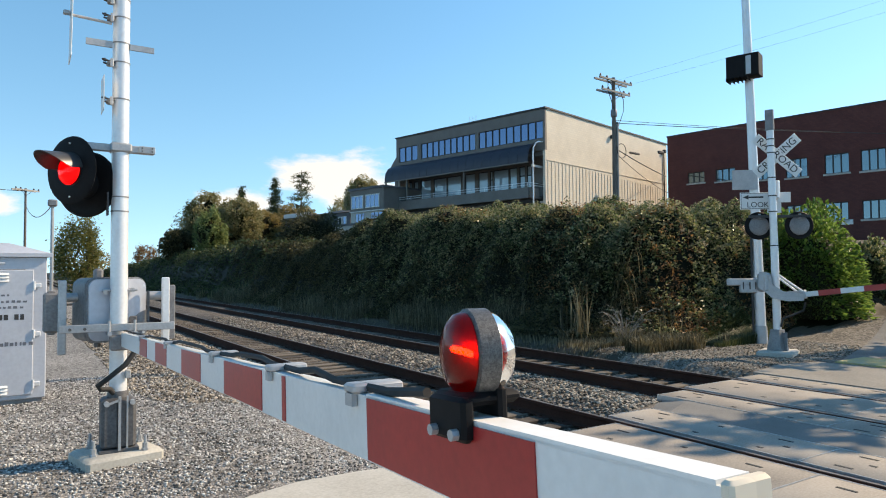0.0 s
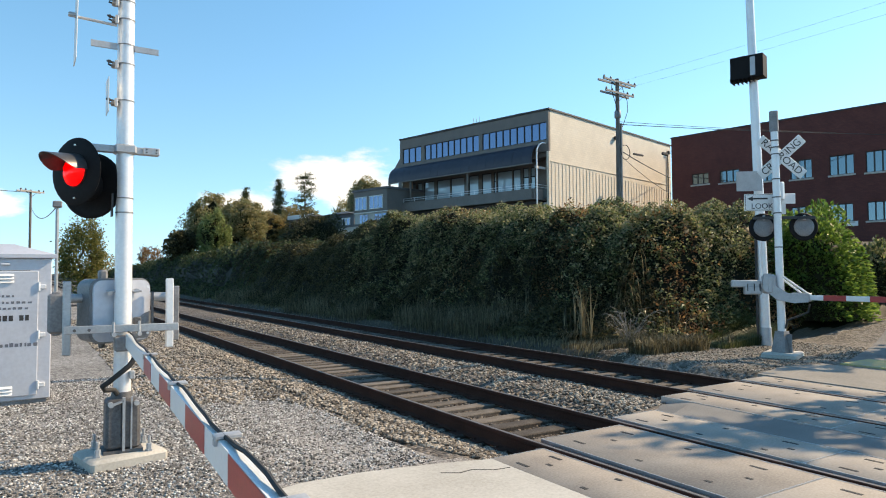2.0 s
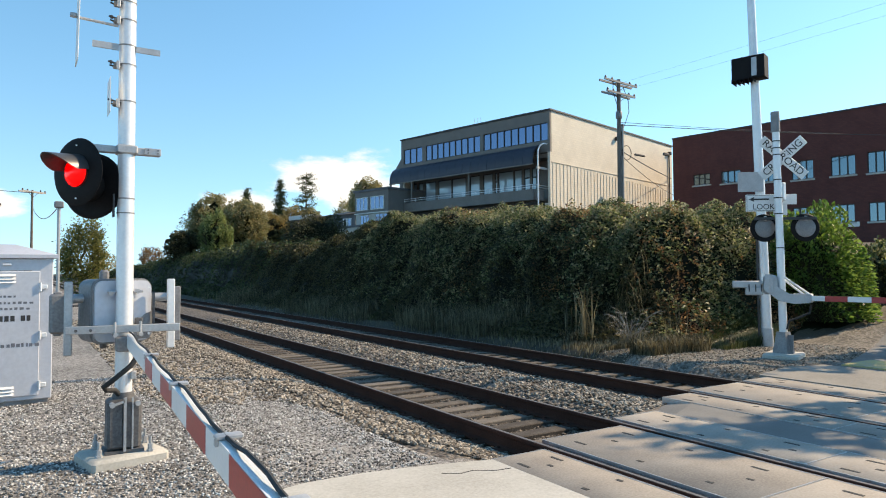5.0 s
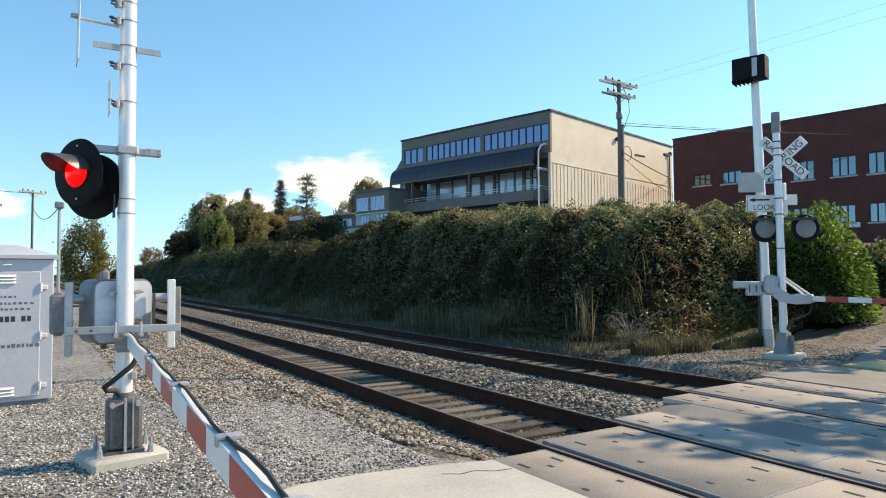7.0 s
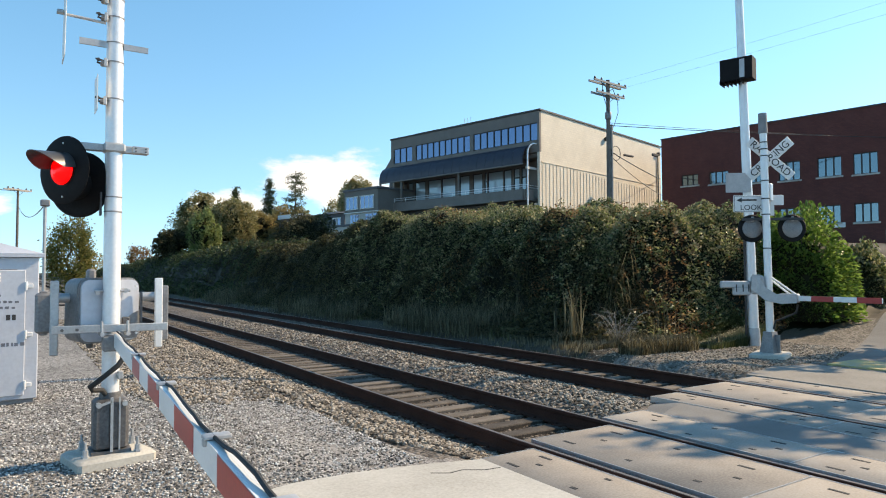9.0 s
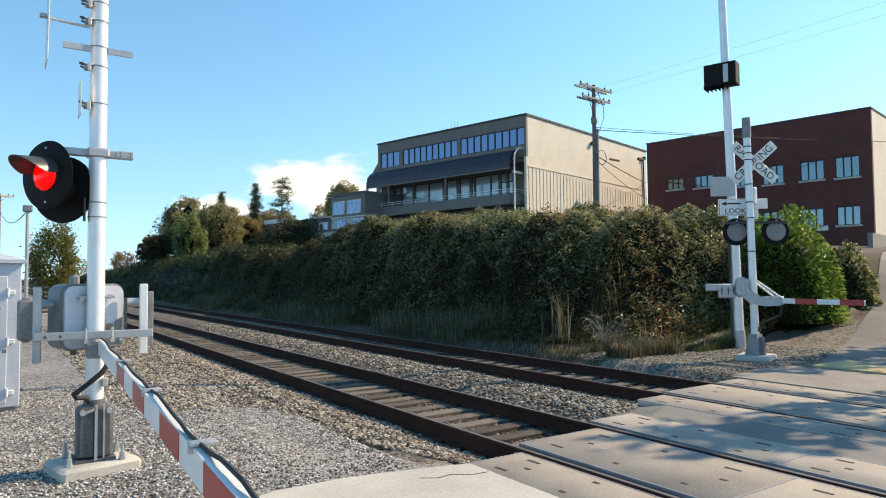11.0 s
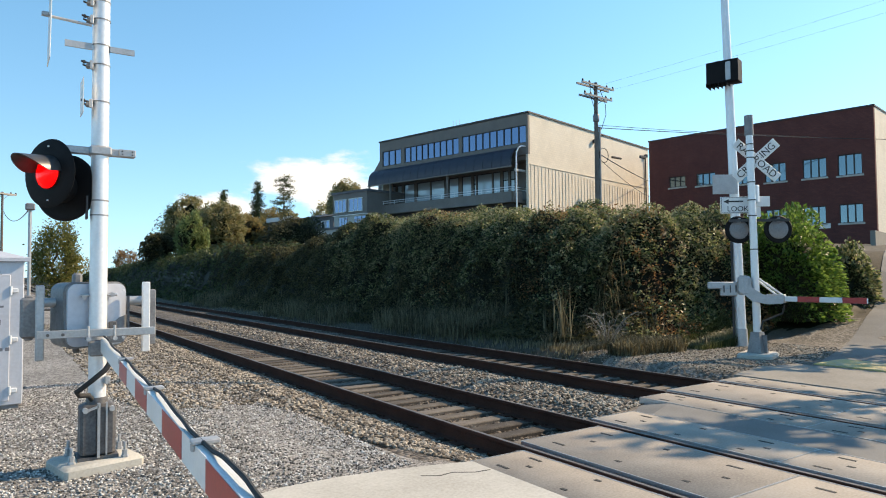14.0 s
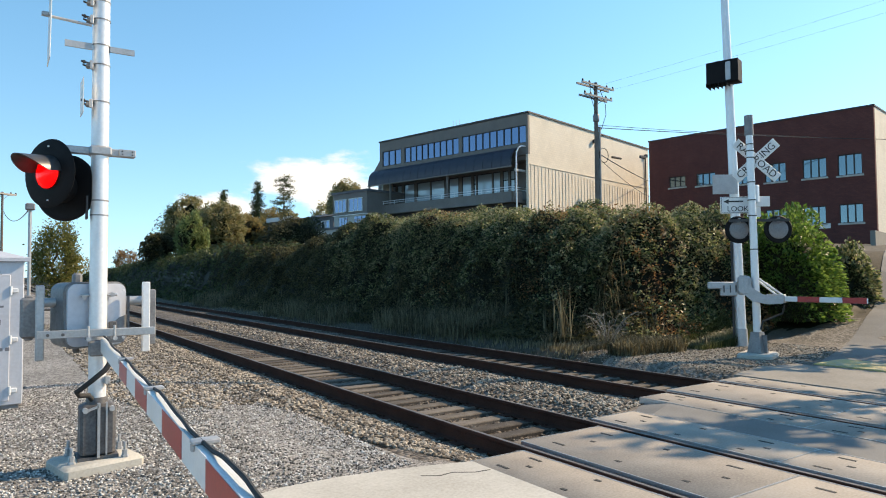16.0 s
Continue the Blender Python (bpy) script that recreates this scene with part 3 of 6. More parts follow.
ends = lambda p: p[p[:, 1] > 5.55 + 0.17 * np.clip(p[:, 0] - 4.0, 0, 8) + 0.35 * (p[:, 0] > 7.2)]
between = ends(strewn(9000, 6.5, 8.75, 5.8, 30, 4, 1.9))
shoulder = strewn(9500, 3.35, 4.66, 5.8, 30, 5, 1.7)
shoulder = shoulder[shoulder[:, 0] > 3.35 + 0.5 * np.clip(7.5 - shoulder[:, 1], 0, 2)]
left_pile = strewn(9500, 1.4, 3.6, 7.6, 30, 6, 1.5)
left_pile = left_pile[left_pile[:, 1] + 0.9 * wave(left_pile[:, 0], left_pile[:, 1], 1.6, 33) + 0.5 * wave(left_pile[:, 0], left_pile[:, 1], 6.0, 34) > 12.6 - 1.1 * left_pile[:, 0]]
gaugeways = clear_of_rails(ends(strewn(15000, 4.9, 6.25, 6.0, 30, 7, 1.4)))
far_side = clear_of_rails(ends(strewn(5000, 9.0, 10.9, 7.0, 26, 9, 1.4)))
stones("ballast_stones", ballast_mat, "loose tan and grey ballast stones between the rails", clear_of_rails(np.concatenate([between, shoulder])), bed_z, 0.035, 0.075, 11)
stones("ballast_in_track", stained_ballast, "small rust-brown ballast stones between the ties", np.concatenate([gaugeways, far_side]), lambda x, y: bed_z(x, y) + 0.004, 0.03, 0.06, 12)
stones("ballast_spill", ballast_mat, "scattered tan ballast stones along the track edge", left_pile, ground_z, 0.03, 0.07, 13)
chips = strewn(26000, -0.6, 3.6, 4.9, 13, 14, 1.3)
chips = chips[(chips[:, 1] > 5.85)]
stones("gravel_chips", chip_mat, "fine grey gravel chips on the ground", chips, ground_z, 0.012, 0.032, 15)
verge = strewn(6500, 10.9, 17.0, 7.4, 11.5, 16, 1.0)
stones("verge_gravel", ballast_mat, "grey gravel chips on the far verge", verge, ground_z, 0.018, 0.045, 17)


# ---- foliage ----
def leaf_mesh(name, mat, pts, size, seed, up=0.35, long=1.7, droop=0.0):
    """Folded leaves, each its own piece, at the given places."""
    r = np.random.RandomState(seed)
    n = len(pts)
    a = r.normal(size=(n, 3))
    a[:, 2] = a[:, 2] * (1 - up) - droop
    a /= np.linalg.norm(a, axis=1, keepdims=True)
    nn = r.normal(size=(n, 3)) + (0, 0, up * 2.5)
    s = np.cross(a, nn)
    s /= np.linalg.norm(s, axis=1, keepdims=True) + 1e-9
    u = np.cross(s, a)
    L = (size * r.uniform(0.55, 1.35, n))[:, None]
    W = L / long
    v = np.stack([pts - a * L * 0.5, pts + s * W * 0.5 + u * W * 0.18 - a * L * 0.06, pts + a * L * 0.5, pts - s * W * 0.5 + u * W * 0.18 - a * L * 0.06], 1).reshape(-1, 3)
    k = np.arange(n) * 4
    f = np.concatenate([np.stack([k, k + 1, k + 2], 1), np.stack([k, k + 2, k + 3], 1)])
    me = bpy.data.meshes.new(name)
    me.from_pydata(v.tolist(), [], f.tolist())
    me.materials.append(mat)
    return me


def hedge_top(x, y):
    """The bramble's outer surface: a low cover on the slope, a deep lumpy hedge along the crown."""
    lump = 0.40 * wave(x, y, 1.0, 21) + 0.30 * wave(x, y, 2.3, 22) + 0.2 * wave(x, y, 5.2, 23)
    b = bank(x, y)
    crown = smoothstep(0.55, 0.8, b + 0.14 * wave(x, y, 1.5, 24))
    return ground_z(x, y) + 0.12 + (0.22 + 0.62 * crown + lump * (0.6 + 0.4 * crown)) * smoothstep(0.04, 0.35, b)


def bank_points(n, seed, y0, y1, x0=11.3, x1=19.5, power=1.6):
    p = strewn(n, x0, x1, y0, y1, seed, power)
    p = p[bank(p[:, 0], p[:, 1]) > 0.06]
    return p


# near-black sheet: the shade between the bramble leaves is in its colour
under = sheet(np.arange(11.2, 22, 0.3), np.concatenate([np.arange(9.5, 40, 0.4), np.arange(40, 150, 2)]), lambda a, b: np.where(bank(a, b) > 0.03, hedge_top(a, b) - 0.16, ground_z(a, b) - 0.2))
foliage_shade_mat = leaf_material("bramble_thicket", [(0.016, 0.017, 0.009), (0.028, 0.029, 0.014), (0.046, 0.043, 0.022)])
foliage_shade_mat.node_tree.nodes["Principled BSDF"].inputs["Specular IOR Level"].default_value = 0.08
thicket = tagged(part("bramble_thicket", under, foliage_shade_mat, None, "", True), "dense bramble thicket on the bank, darkened for the shade under its leaves", "hedge", kind="stuff")


def scatter(name, mat, label, n, seed, size, y0, y1, x0=11.3, x1=19.5, deep=0.25, keep=None, power=1.6, category="hedge", **kw):
    p = bank_points(n, seed, y0, y1, x0, x1, power)
    if keep is not None:
        p = p[keep(p[:, 0], p[:, 1])]
    r = np.random.RandomState(seed + 100)
    z = hedge_top(p[:, 0], p[:, 1]) - deep * 0.75 + deep * r.uniform(0, 1, len(p)) ** 0.7 * 1.3
    return tagged(new(name, leaf_mesh(name, mat, np.column_stack([p, z]), size, seed, **kw)), label, category, kind="stuff")


rust_at = lambda x, y: wave(x, y, 1.3, 31) > 0.45 - 0.25 * smoothstep(17, 12, y)
not_rust = lambda x, y: ~rust_at(x, y)
scatter("bramble_leaves", bramble_leaf, "green and olive bramble leaves on the bank", 105000, 41, 0.095, 10.5, 32, x0=13.6, power=1.3, keep=not_rust, deep=0.34)
# face, middle and far bank: darker leaf colours stand in for shade
scatter("lower_bramble_leaves", ivy_leaf, "ivy and bramble leaves coloured dark for the shade on the bank face", 80000, 42, 0.10, 10.5, 50, x1=14.6)
scatter("shaded_bramble_leaves", ivy_leaf, "ivy leaves coloured dark for the shade on the middle of the bank", 60000, 40, 0.13, 28, 52, x0=13.2, power=1.2)
scatter("far_bramble_leaves", fir_leaf, "bramble leaves coloured dark for the shade on the far bank", 60000, 43, 0.24, 44, 150, power=1.0, deep=0.5)
scatter("autumn_bramble_leaves", rust_leaf, "brown and rusty autumn bramble leaves", 22000, 44, 0.09, 10.5, 24, x0=13.0, keep=rust_at, deep=0.34)


def sprays(name, mat, label, n, seed, y0, y1, x0, x1, reach, size, per=13):
    """Leafy shoots that stand out of the hedge in all directions."""
    p = bank_points(n, seed, y0, y1, x0, x1, 1.3)
    p = p[wave(p[:, 0], p[:, 1], 1.9, seed) > -0.35]
    r = np.random.RandomState(seed)
    base = np.column_stack([p, hedge_top(p[:, 0], p[:, 1]) - 0.1])
    d = r.normal(size=(len(p), 3)) * (0.8, 0.8, 0.5) + (-0.45, -0.1, 0.6)
    d /= np.linalg.norm(d, axis=1, keepdims=True)
    u = np.linspace(0.1, 1.0, per)
    long = reach * r.uniform(0.35, 1.0, len(p))
    pts = base[:, None, :] + d[:, None, :] * (u[None, :] * long[:, None])[:, :, None]
    pts[:, :, 2] -= (0.35 * u ** 2)[None, :] * long[:, None]
    pts = pts.reshape(-1, 3) + r.normal(size=(len(p) * per, 3)) * size * 0.55
    return tagged(new(name, leaf_mesh(name, mat, pts, size, seed)), label, "hedge", kind="stuff")


sprays("bramble_shoots", bramble_leaf, "leafy bramble shoots standing out of the hedge", 3800, 45, 10.6, 31, 13.0, 17.5, 0.62, 0.085)
sprays("autumn_shoots", rust_leaf, "brown autumn shoots on the hedge end", 420, 46, 10.6, 15.5, 13.0, 16.5, 0.5, 0.08)
sprays("face_shoots", ivy_leaf, "leafy shoots in the shade-dark tone hanging over the bank face", 2600, 47, 10.8, 40, 12.0, 14.2, 0.5, 0.085)


def blades(name, mat, label, pts, h0, h1, seed, lean=0.35, w=0.012, zf=ground_z):
    """Grass blades or canes, two bent pieces each."""
    r = np.random.RandomState(seed)
    n = len(pts)
    z = zf(pts[:, 0], pts[:, 1])
    h = r.uniform(h0, h1, n)
    a = r.uniform(0, math.tau, n)
    d = np.column_stack([np.cos(a), np.sin(a)])
    s = np.column_stack([-d[:, 1], d[:, 0]]) * w
    k = r.uniform(0.1, 1, n)[:, None] * lean
    b = np.column_stack([pts, z - 0.05])
    m = np.column_stack([pts + d * k * h[:, None] * 0.35, z + h * 0.6])
    t = np.column_stack([pts + d * k * h[:, None], z + h * (1 - 0.25 * k[:, 0])])
    s3 = np.column_stack([s, np.zeros(n)])
    v = np.stack([b - s3, b + s3, m - s3 * 0.8, m + s3 * 0.8, t], 1).reshape(-1, 3)
    q = np.arange(n) * 5
    f = np.concatenate([np.stack([q, q + 1, q + 3], 1), np.stack([q, q + 3, q + 2], 1), np.stack([q + 2, q + 3, q + 4], 1)])
    me = bpy.data.meshes.new(name)
    me.from_pydata(v.tolist(), [], f.tolist())
    me.materials.append(mat)
    return tagged(new(name, me), label, "grass", kind="stuff")


def clumped(p, k, seed):
    """Keeps the places that fall in uneven patches."""
    return p[wave(p[:, 0], p[:, 1], k, seed) > 0.12]


blades("tall_dry_grass", dry_grass, "tall dry grass along the foot of the bank", clumped(strewn(15000, 11.4, 13.0, 12.0, 60, 51, 1.5), 0.9, 57), 0.2, 1.0, 51, lean=0.55, w=0.009)
blades("foot_grass", dry_grass, "low dry tan grass on the slope above the track", strewn(9000, 11.3, 13.4, 11.4, 50, 59, 1.6), 0.1, 0.4, 59, lean=0.8, w=0.01)
blades("dead_tufts", dry_grass, "bushy tufts of dead pale grass at the end of the bank", clumped(strewn(17000, 11.75, 14.6, 9.7, 12.9, 48, 1.0), 2.4, 49), 0.12, 0.5, 48, lean=0.9, w=0.008)
blades("dead_canes", dry_grass, "pale dead bramble canes arching from the bank", strewn(150, 12.6, 14.6, 10.9, 13.6, 58, 1.0), 0.5, 1.3, 58, lean=1.3, w=0.008, zf=lambda x, y: hedge_top(x, y) - 0.2)
blades("green_verge_grass", green_grass, "green grass tufts at the foot of the bank", clumped(strewn(9000, 11.6, 14.2, 12.4, 60, 52, 1.5), 1.7, 56), 0.15, 0.42, 52, zf=lambda x, y: hedge_top(x, y) - 0.2)
g3 = strewn(6500, 14.2, 16.9, 9.9, 11.6, 53, 1.0)
blades("corner_grass", green_grass, "long green grass clump at the end of the bank by the mast", g3, 0.15, 0.6, 53, lean=1.0, w=0.006)
reeds = np.array([12.35, 12.75]) + np.random.RandomState(54).normal(size=(34, 2)) * (0.16, 0.22)
blades("reed_clump", dry_grass, "clump of tall pale green reeds by the track", reeds, 0.9, 1.75, 54, 0.3, 0.018)


# ---- trees ----
def limbs(s, a, d, length, r, depth, rng, ends_out):
    b = a + d * length
    s.tube(a, b, r, r * 0.62, n=6, cap=False)
    if depth == 0:
        ends_out.append(b)
        return
    for _ in range(3):
        nd = (d + Vector((rng.uniform(-1, 1), rng.uniform(-1, 1), rng.uniform(-0.25, 0.8))) * 0.75).normalized()
        limbs(s, a + d * length * rng.uniform(0.6, 1.0), nd, length * rng.uniform(0.6, 0.8), r * 0.55, depth - 1, rng, ends_out)


def crown_core(width, height, seed):
    """A lumpy inner mass, coloured dark for inner shade, that closes a crown against the sky."""
    b = bmesh.new()
    bmesh.ops.create_icosphere(b, subdivisions=3, radius=1.0)
    for v in b.verts:
        d = v.co.copy()
        k = 0.62 + 0.12 * math.sin(d.x * 5 + seed) * math.cos(d.y * 4 + seed) + 0.08 * math.sin(d.z * 8 + d.x * 6)
        v.co = Vector((d.x * width / 2 * k, d.y * width / 2 * k, d.z * height * 0.42 * k + height * 0.56))
    b.verts.index_update()
    s = Shape().add([v.co[:] for v in b.verts], [[q.index for q in f.verts] for f in b.faces])
    b.free()
    return s


def broad_tree(x, y, base, height, width, mat, label, seed, leaves=3500, leaf=0.45, droop=0.0, full=False):
    rng = random.Random(seed)
    r = np.random.RandomState(seed)
    t = thing("tree", pose(x, y, base), label, "tree", "trees round the crossing")
    s, tips = Shape(), []
    limbs(s, Vector((0, 0, -0.5)), Vector((0, 0, 1)), height * 0.32, 0.03 * height, 3, rng, tips)
    part("trunk", s, bark, t)
    n_cl = 120 if full else 95
    cl = r.normal(size=(n_cl, 3))
    cl /= np.linalg.norm(cl, axis=1, keepdims=True)
    deep = r.uniform(0.72, 1.0, n_cl) if full else r.uniform(0.3, 1.0, n_cl) ** 0.4
    cl *= deep[:, None] * (width / 2 * 0.86, width / 2 * 0.86, height * 0.41)
    cl[:, 2] += height * 0.56
    k = r.randint(0, n_cl, leaves)
    off = r.normal(size=(leaves, 3))
    if full:
        off /= np.linalg.norm(off, axis=1, keepdims=True)
        off *= (r.uniform(0.55, 1.08, leaves) * r.uniform(0.75, 1.25, n_cl)[k])[:, None]
        off *= (width * 0.10, width * 0.10, height * 0.075)
        part("inner_mass", crown_core(width, height, seed), foliage_shade_mat, t)
    else:
        off *= (width * 0.07, width * 0.07, height * 0.05)
    off[:, 2] -= np.abs(r.normal(size=leaves)) * droop
    part("crown", leaf_mesh("crown", mat, cl[k] + off, leaf, seed, droop=droop * 0.5), mat, t)
    return t


def conifer(x, y, base, height, width, label, seed, open_top=False):
    """Whorls of drooping boughs, each fringed with needle sprays; an old pine has fewer, longer, uneven ones."""
    r = np.random.RandomState(seed)
    t = thing("conifer", pose(x, y, base), label, "tree", "firs on the skyline")
    s = Shape().tube((0, 0, -0.5), (0, 0, height), 0.016 * height, 0.03, n=7)
    pts = []
    whorls = 13 if open_top else 19
    for i in range(whorls):
        f = i / whorls
        h = height * (0.30 + 0.70 * f)
        for j in range(6 if open_top else 8):
            taper = (1 - f) ** 0.42 if open_top else (1 - f) ** 0.85
            reach = width / 2 * taper * r.uniform(0.45 if open_top else 0.7, 1.15) + 0.12
            a = r.uniform(0, math.tau)
            drop = r.uniform(-0.15, 0.2) if open_top else r.uniform(0.2, 0.45)
            root = np.array((0, 0, h + r.uniform(-0.4, 0.4)))
            tip = np.array((math.cos(a) * reach, math.sin(a) * reach, root[2] - reach * drop))
            s.tube(root, tip, 0.04, 0.012, n=4, cap=False)
            m = int(18 + 30 * reach)
            u = r.uniform(0.12, 1, m) ** 0.75
            pts.append(root + (tip - root) * u[:, None] + r.normal(size=(m, 3)) * (0.24, 0.24, 0.16))
    part("trunk", s, bark, t)
    part("crown", leaf_mesh("crown", fir_leaf, np.concatenate(pts), 0.26, seed, long=2.2, droop=0.3), fir_leaf, t)
    return t


broad_tree(19.3, 84.6, 2.9, 9.0, 6.4, olive_leaf, "big round olive-green tree turning brown above the bank", 61, 16000, 0.27, full=True)
broad_tree(22.3, 81.0, 3.2, 8.2, 6.0, olive_leaf, "rounded olive-brown tree on the bank", 62, 16000, 0.27, full=True)
broad_tree(18.2, 77.9, 2.6, 7.0, 4.0, willow_leaf, "light green drooping tree in front of a larger one", 63, 11000, 0.24, droop=0.6, full=True)
broad_tree(15.6, 82.5, 2.2, 5.0, 4.6, ivy_leaf, "dark green shrub tree on the bank", 64, 6000, 0.27, full=True)
broad_tree(17.3, 90.3, 2.5, 7.2, 3.2, ivy_leaf, "thin half-bare tree behind the bank", 65, 700, 0.25)
broad_tree(28.2, 90.0, 4.0, 6.6, 6.0, gold_leaf, "golden autumn tree above the bank", 66, 9000, 0.28, full=True)
broad_tree(32.6, 92.0, 4.5, 7.2, 5.8, gold_leaf, "golden-brown autumn tree on the hill", 67, 9000, 0.28, full=True)
broad_tree(35.6, 93.0, 5.0, 6.6, 4.0, olive_leaf, "olive tree on the hill by the houses", 68, 6000, 0.28, full=True)
broad_tree(40.5, 92.0, 6.0, 7.2, 4.2, olive_leaf, "small mixed trees on the hill", 69, 4500, 0.28)
broad_tree(35.0, 73.0, 5.0, 8.9, 5.0, olive_leaf, "round brown-green tree behind the annex", 70, 11000, 0.26, full=True)
broad_tree(4.3, 68.0, 0.1, 7.4, 4.2, birch_leaf, "pale yellow-green birch with hanging foliage", 71, 9500, 0.22, droop=0.9)
broad_tree(19.1, 128.6, 2.0, 5.2, 5.0, rust_leaf, "brown half-bare bushes far along the track", 72, 2600, 0.3)
broad_tree(12.5, 150.0, 0.5, 6.0, 8.0, gold_leaf, "pale autumn trees at the far end of the track", 73, 2000, 0.4)
conifer(30.1, 107.9, 4.0, 11.9, 2.6, "small dark fir on the skyline", 74)
conifer(35.1, 106.3, 4.5, 13.0, 4.2, "dark green fir on the skyline", 75)
conifer(39.1, 105.0, 5.0, 13.9, 5.6, "tall open-branched pine on the skyline", 76, True)


def shrub(x, y, base, w, h, mat, label, seed, n=9000, leaf=0.13, depth=None):
    r = np.random.RandomState(seed)
    t = thing("shrub", pose(x, y, base), label, "shrub", "shrubs by the road")
    depth = depth or w
    d = r.normal(size=(n, 3))
    d /= np.linalg.norm(d, axis=1, keepdims=True)
    d[:, 2] = np.abs(d[:, 2])
    lump = 1 + 0.13 * np.sin(d[:, 0] * 7 + seed) * np.cos(d[:, 1] * 6) + 0.1 * np.sin(d[:, 2] * 11 + d[:, 0] * 9)
    rad = (r.uniform(0.0, 1, n) ** 0.18)[:, None]
    part("foliage", leaf_mesh("foliage", mat, d * lump[:, None] * rad * (w / 2, depth / 2, h), leaf, seed), mat, t)
    # core in the same near-black, for the shade deep in the shrub
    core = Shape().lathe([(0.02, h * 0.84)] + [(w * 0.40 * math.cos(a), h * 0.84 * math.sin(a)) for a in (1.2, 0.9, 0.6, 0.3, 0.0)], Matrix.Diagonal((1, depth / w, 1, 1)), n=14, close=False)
    part("inner_mass", core, foliage_shade_mat, t)
    s, rng = Shape(), random.Random(seed)
    for _ in range(9):
        a = rng.uniform(0, math.tau)
        s.tube((0, 0, -0.2), (math.cos(a) * w * 0.25, math.sin(a) * depth * 0.25, h * rng.uniform(0.5, 0.8)), 0.03, 0.012, n=5)
    part("stem", s, bark, t)
    return t


shrub(22.6, 58.0, 4.0, 6.4, 3.5, ivy_leaf, "dark round bush on the crown of the bank", 85, 9000, 0.2)
shrub(20.0, 11.0, 0.45, 3.2, 3.25, bright_leaf, "large bright green laurel bush beside the road", 81, 15000, 0.14, 3.2)
shrub(23.0, 10.6, 0.7, 1.9, 2.1, bramble_leaf, "brownish green shrub by the road verge", 82, 6000, 0.13)
shrub(24.6, 11.6, 0.9, 2.4, 1.8, rust_leaf, "dry brown bush on the stony verge", 83, 3500, 0.13)
shrub(18.3, 12.4, 0.7, 2.6, 2.7, bramble_leaf, "tangled bramble bush with dead canes", 84, 14000, 0.085)
# a dead bush with long bare arching twigs
cane, rc = Shape(), random.Random(9)
for _ in range(34):
    a, k = rc.uniform(0, math.tau), rc.uniform(0.6, 1.35)
    p0, pts = Vector((rc.uniform(-0.08, 0.08), rc.uniform(-0.08, 0.08), -0.1)), []
    for i in range(7):
        pts.append(p0.copy())
        p0 = p0 + Vector((math.cos(a) * 0.10 * k, math.sin(a) * 0.10 * k, 0.27 * k * (1 - i * 0.22))) + Vector((rc.uniform(-0.03, 0.03), rc.uniform(-0.03, 0.03), 0))
    cane.pipe(pts, 0.0065, n=4)
    if rc.random() < 0.6:
        q = pts[rc.randint(2, 4)]
        cane.pipe([q, q + Vector((rc.uniform(-0.2, 0.2), rc.uniform(-0.2, 0.2), 0.18)), q + Vector((rc.uniform(-0.35, 0.35), rc.uniform(-0.35, 0.35), 0.26))], 0.004, n=4)
twig_bark = material("bleached_twigs", [(0.15, 0.135, 0.112), (0.30, 0.27, 0.23)], 0.85, scale=6, fine=60, bump=0.1)
tw = thing("dead_bush", pose(12.75, 11.55, float(ground_z(12.75, 11.55))), "bare grey dead bush with arching twigs at the bank foot", "shrub")
part("twigs", cane, twig_bark, tw)


# ---- office building on the hill ----
def shade_tree(x, y, height, width, seed, leaves, leaf=0.3):
    broad_tree(x, y, float(ground_z(x, y)), height, width, olive_leaf, "roadside tree that shades the crossing", seed, leaves, leaf)


shade_tree(20.0, 2.0, 10.6, 2.6, 91, 620, 0.45)
shade_tree(24.0, 5.1, 8.0, 2.8, 93, 800, 0.4)


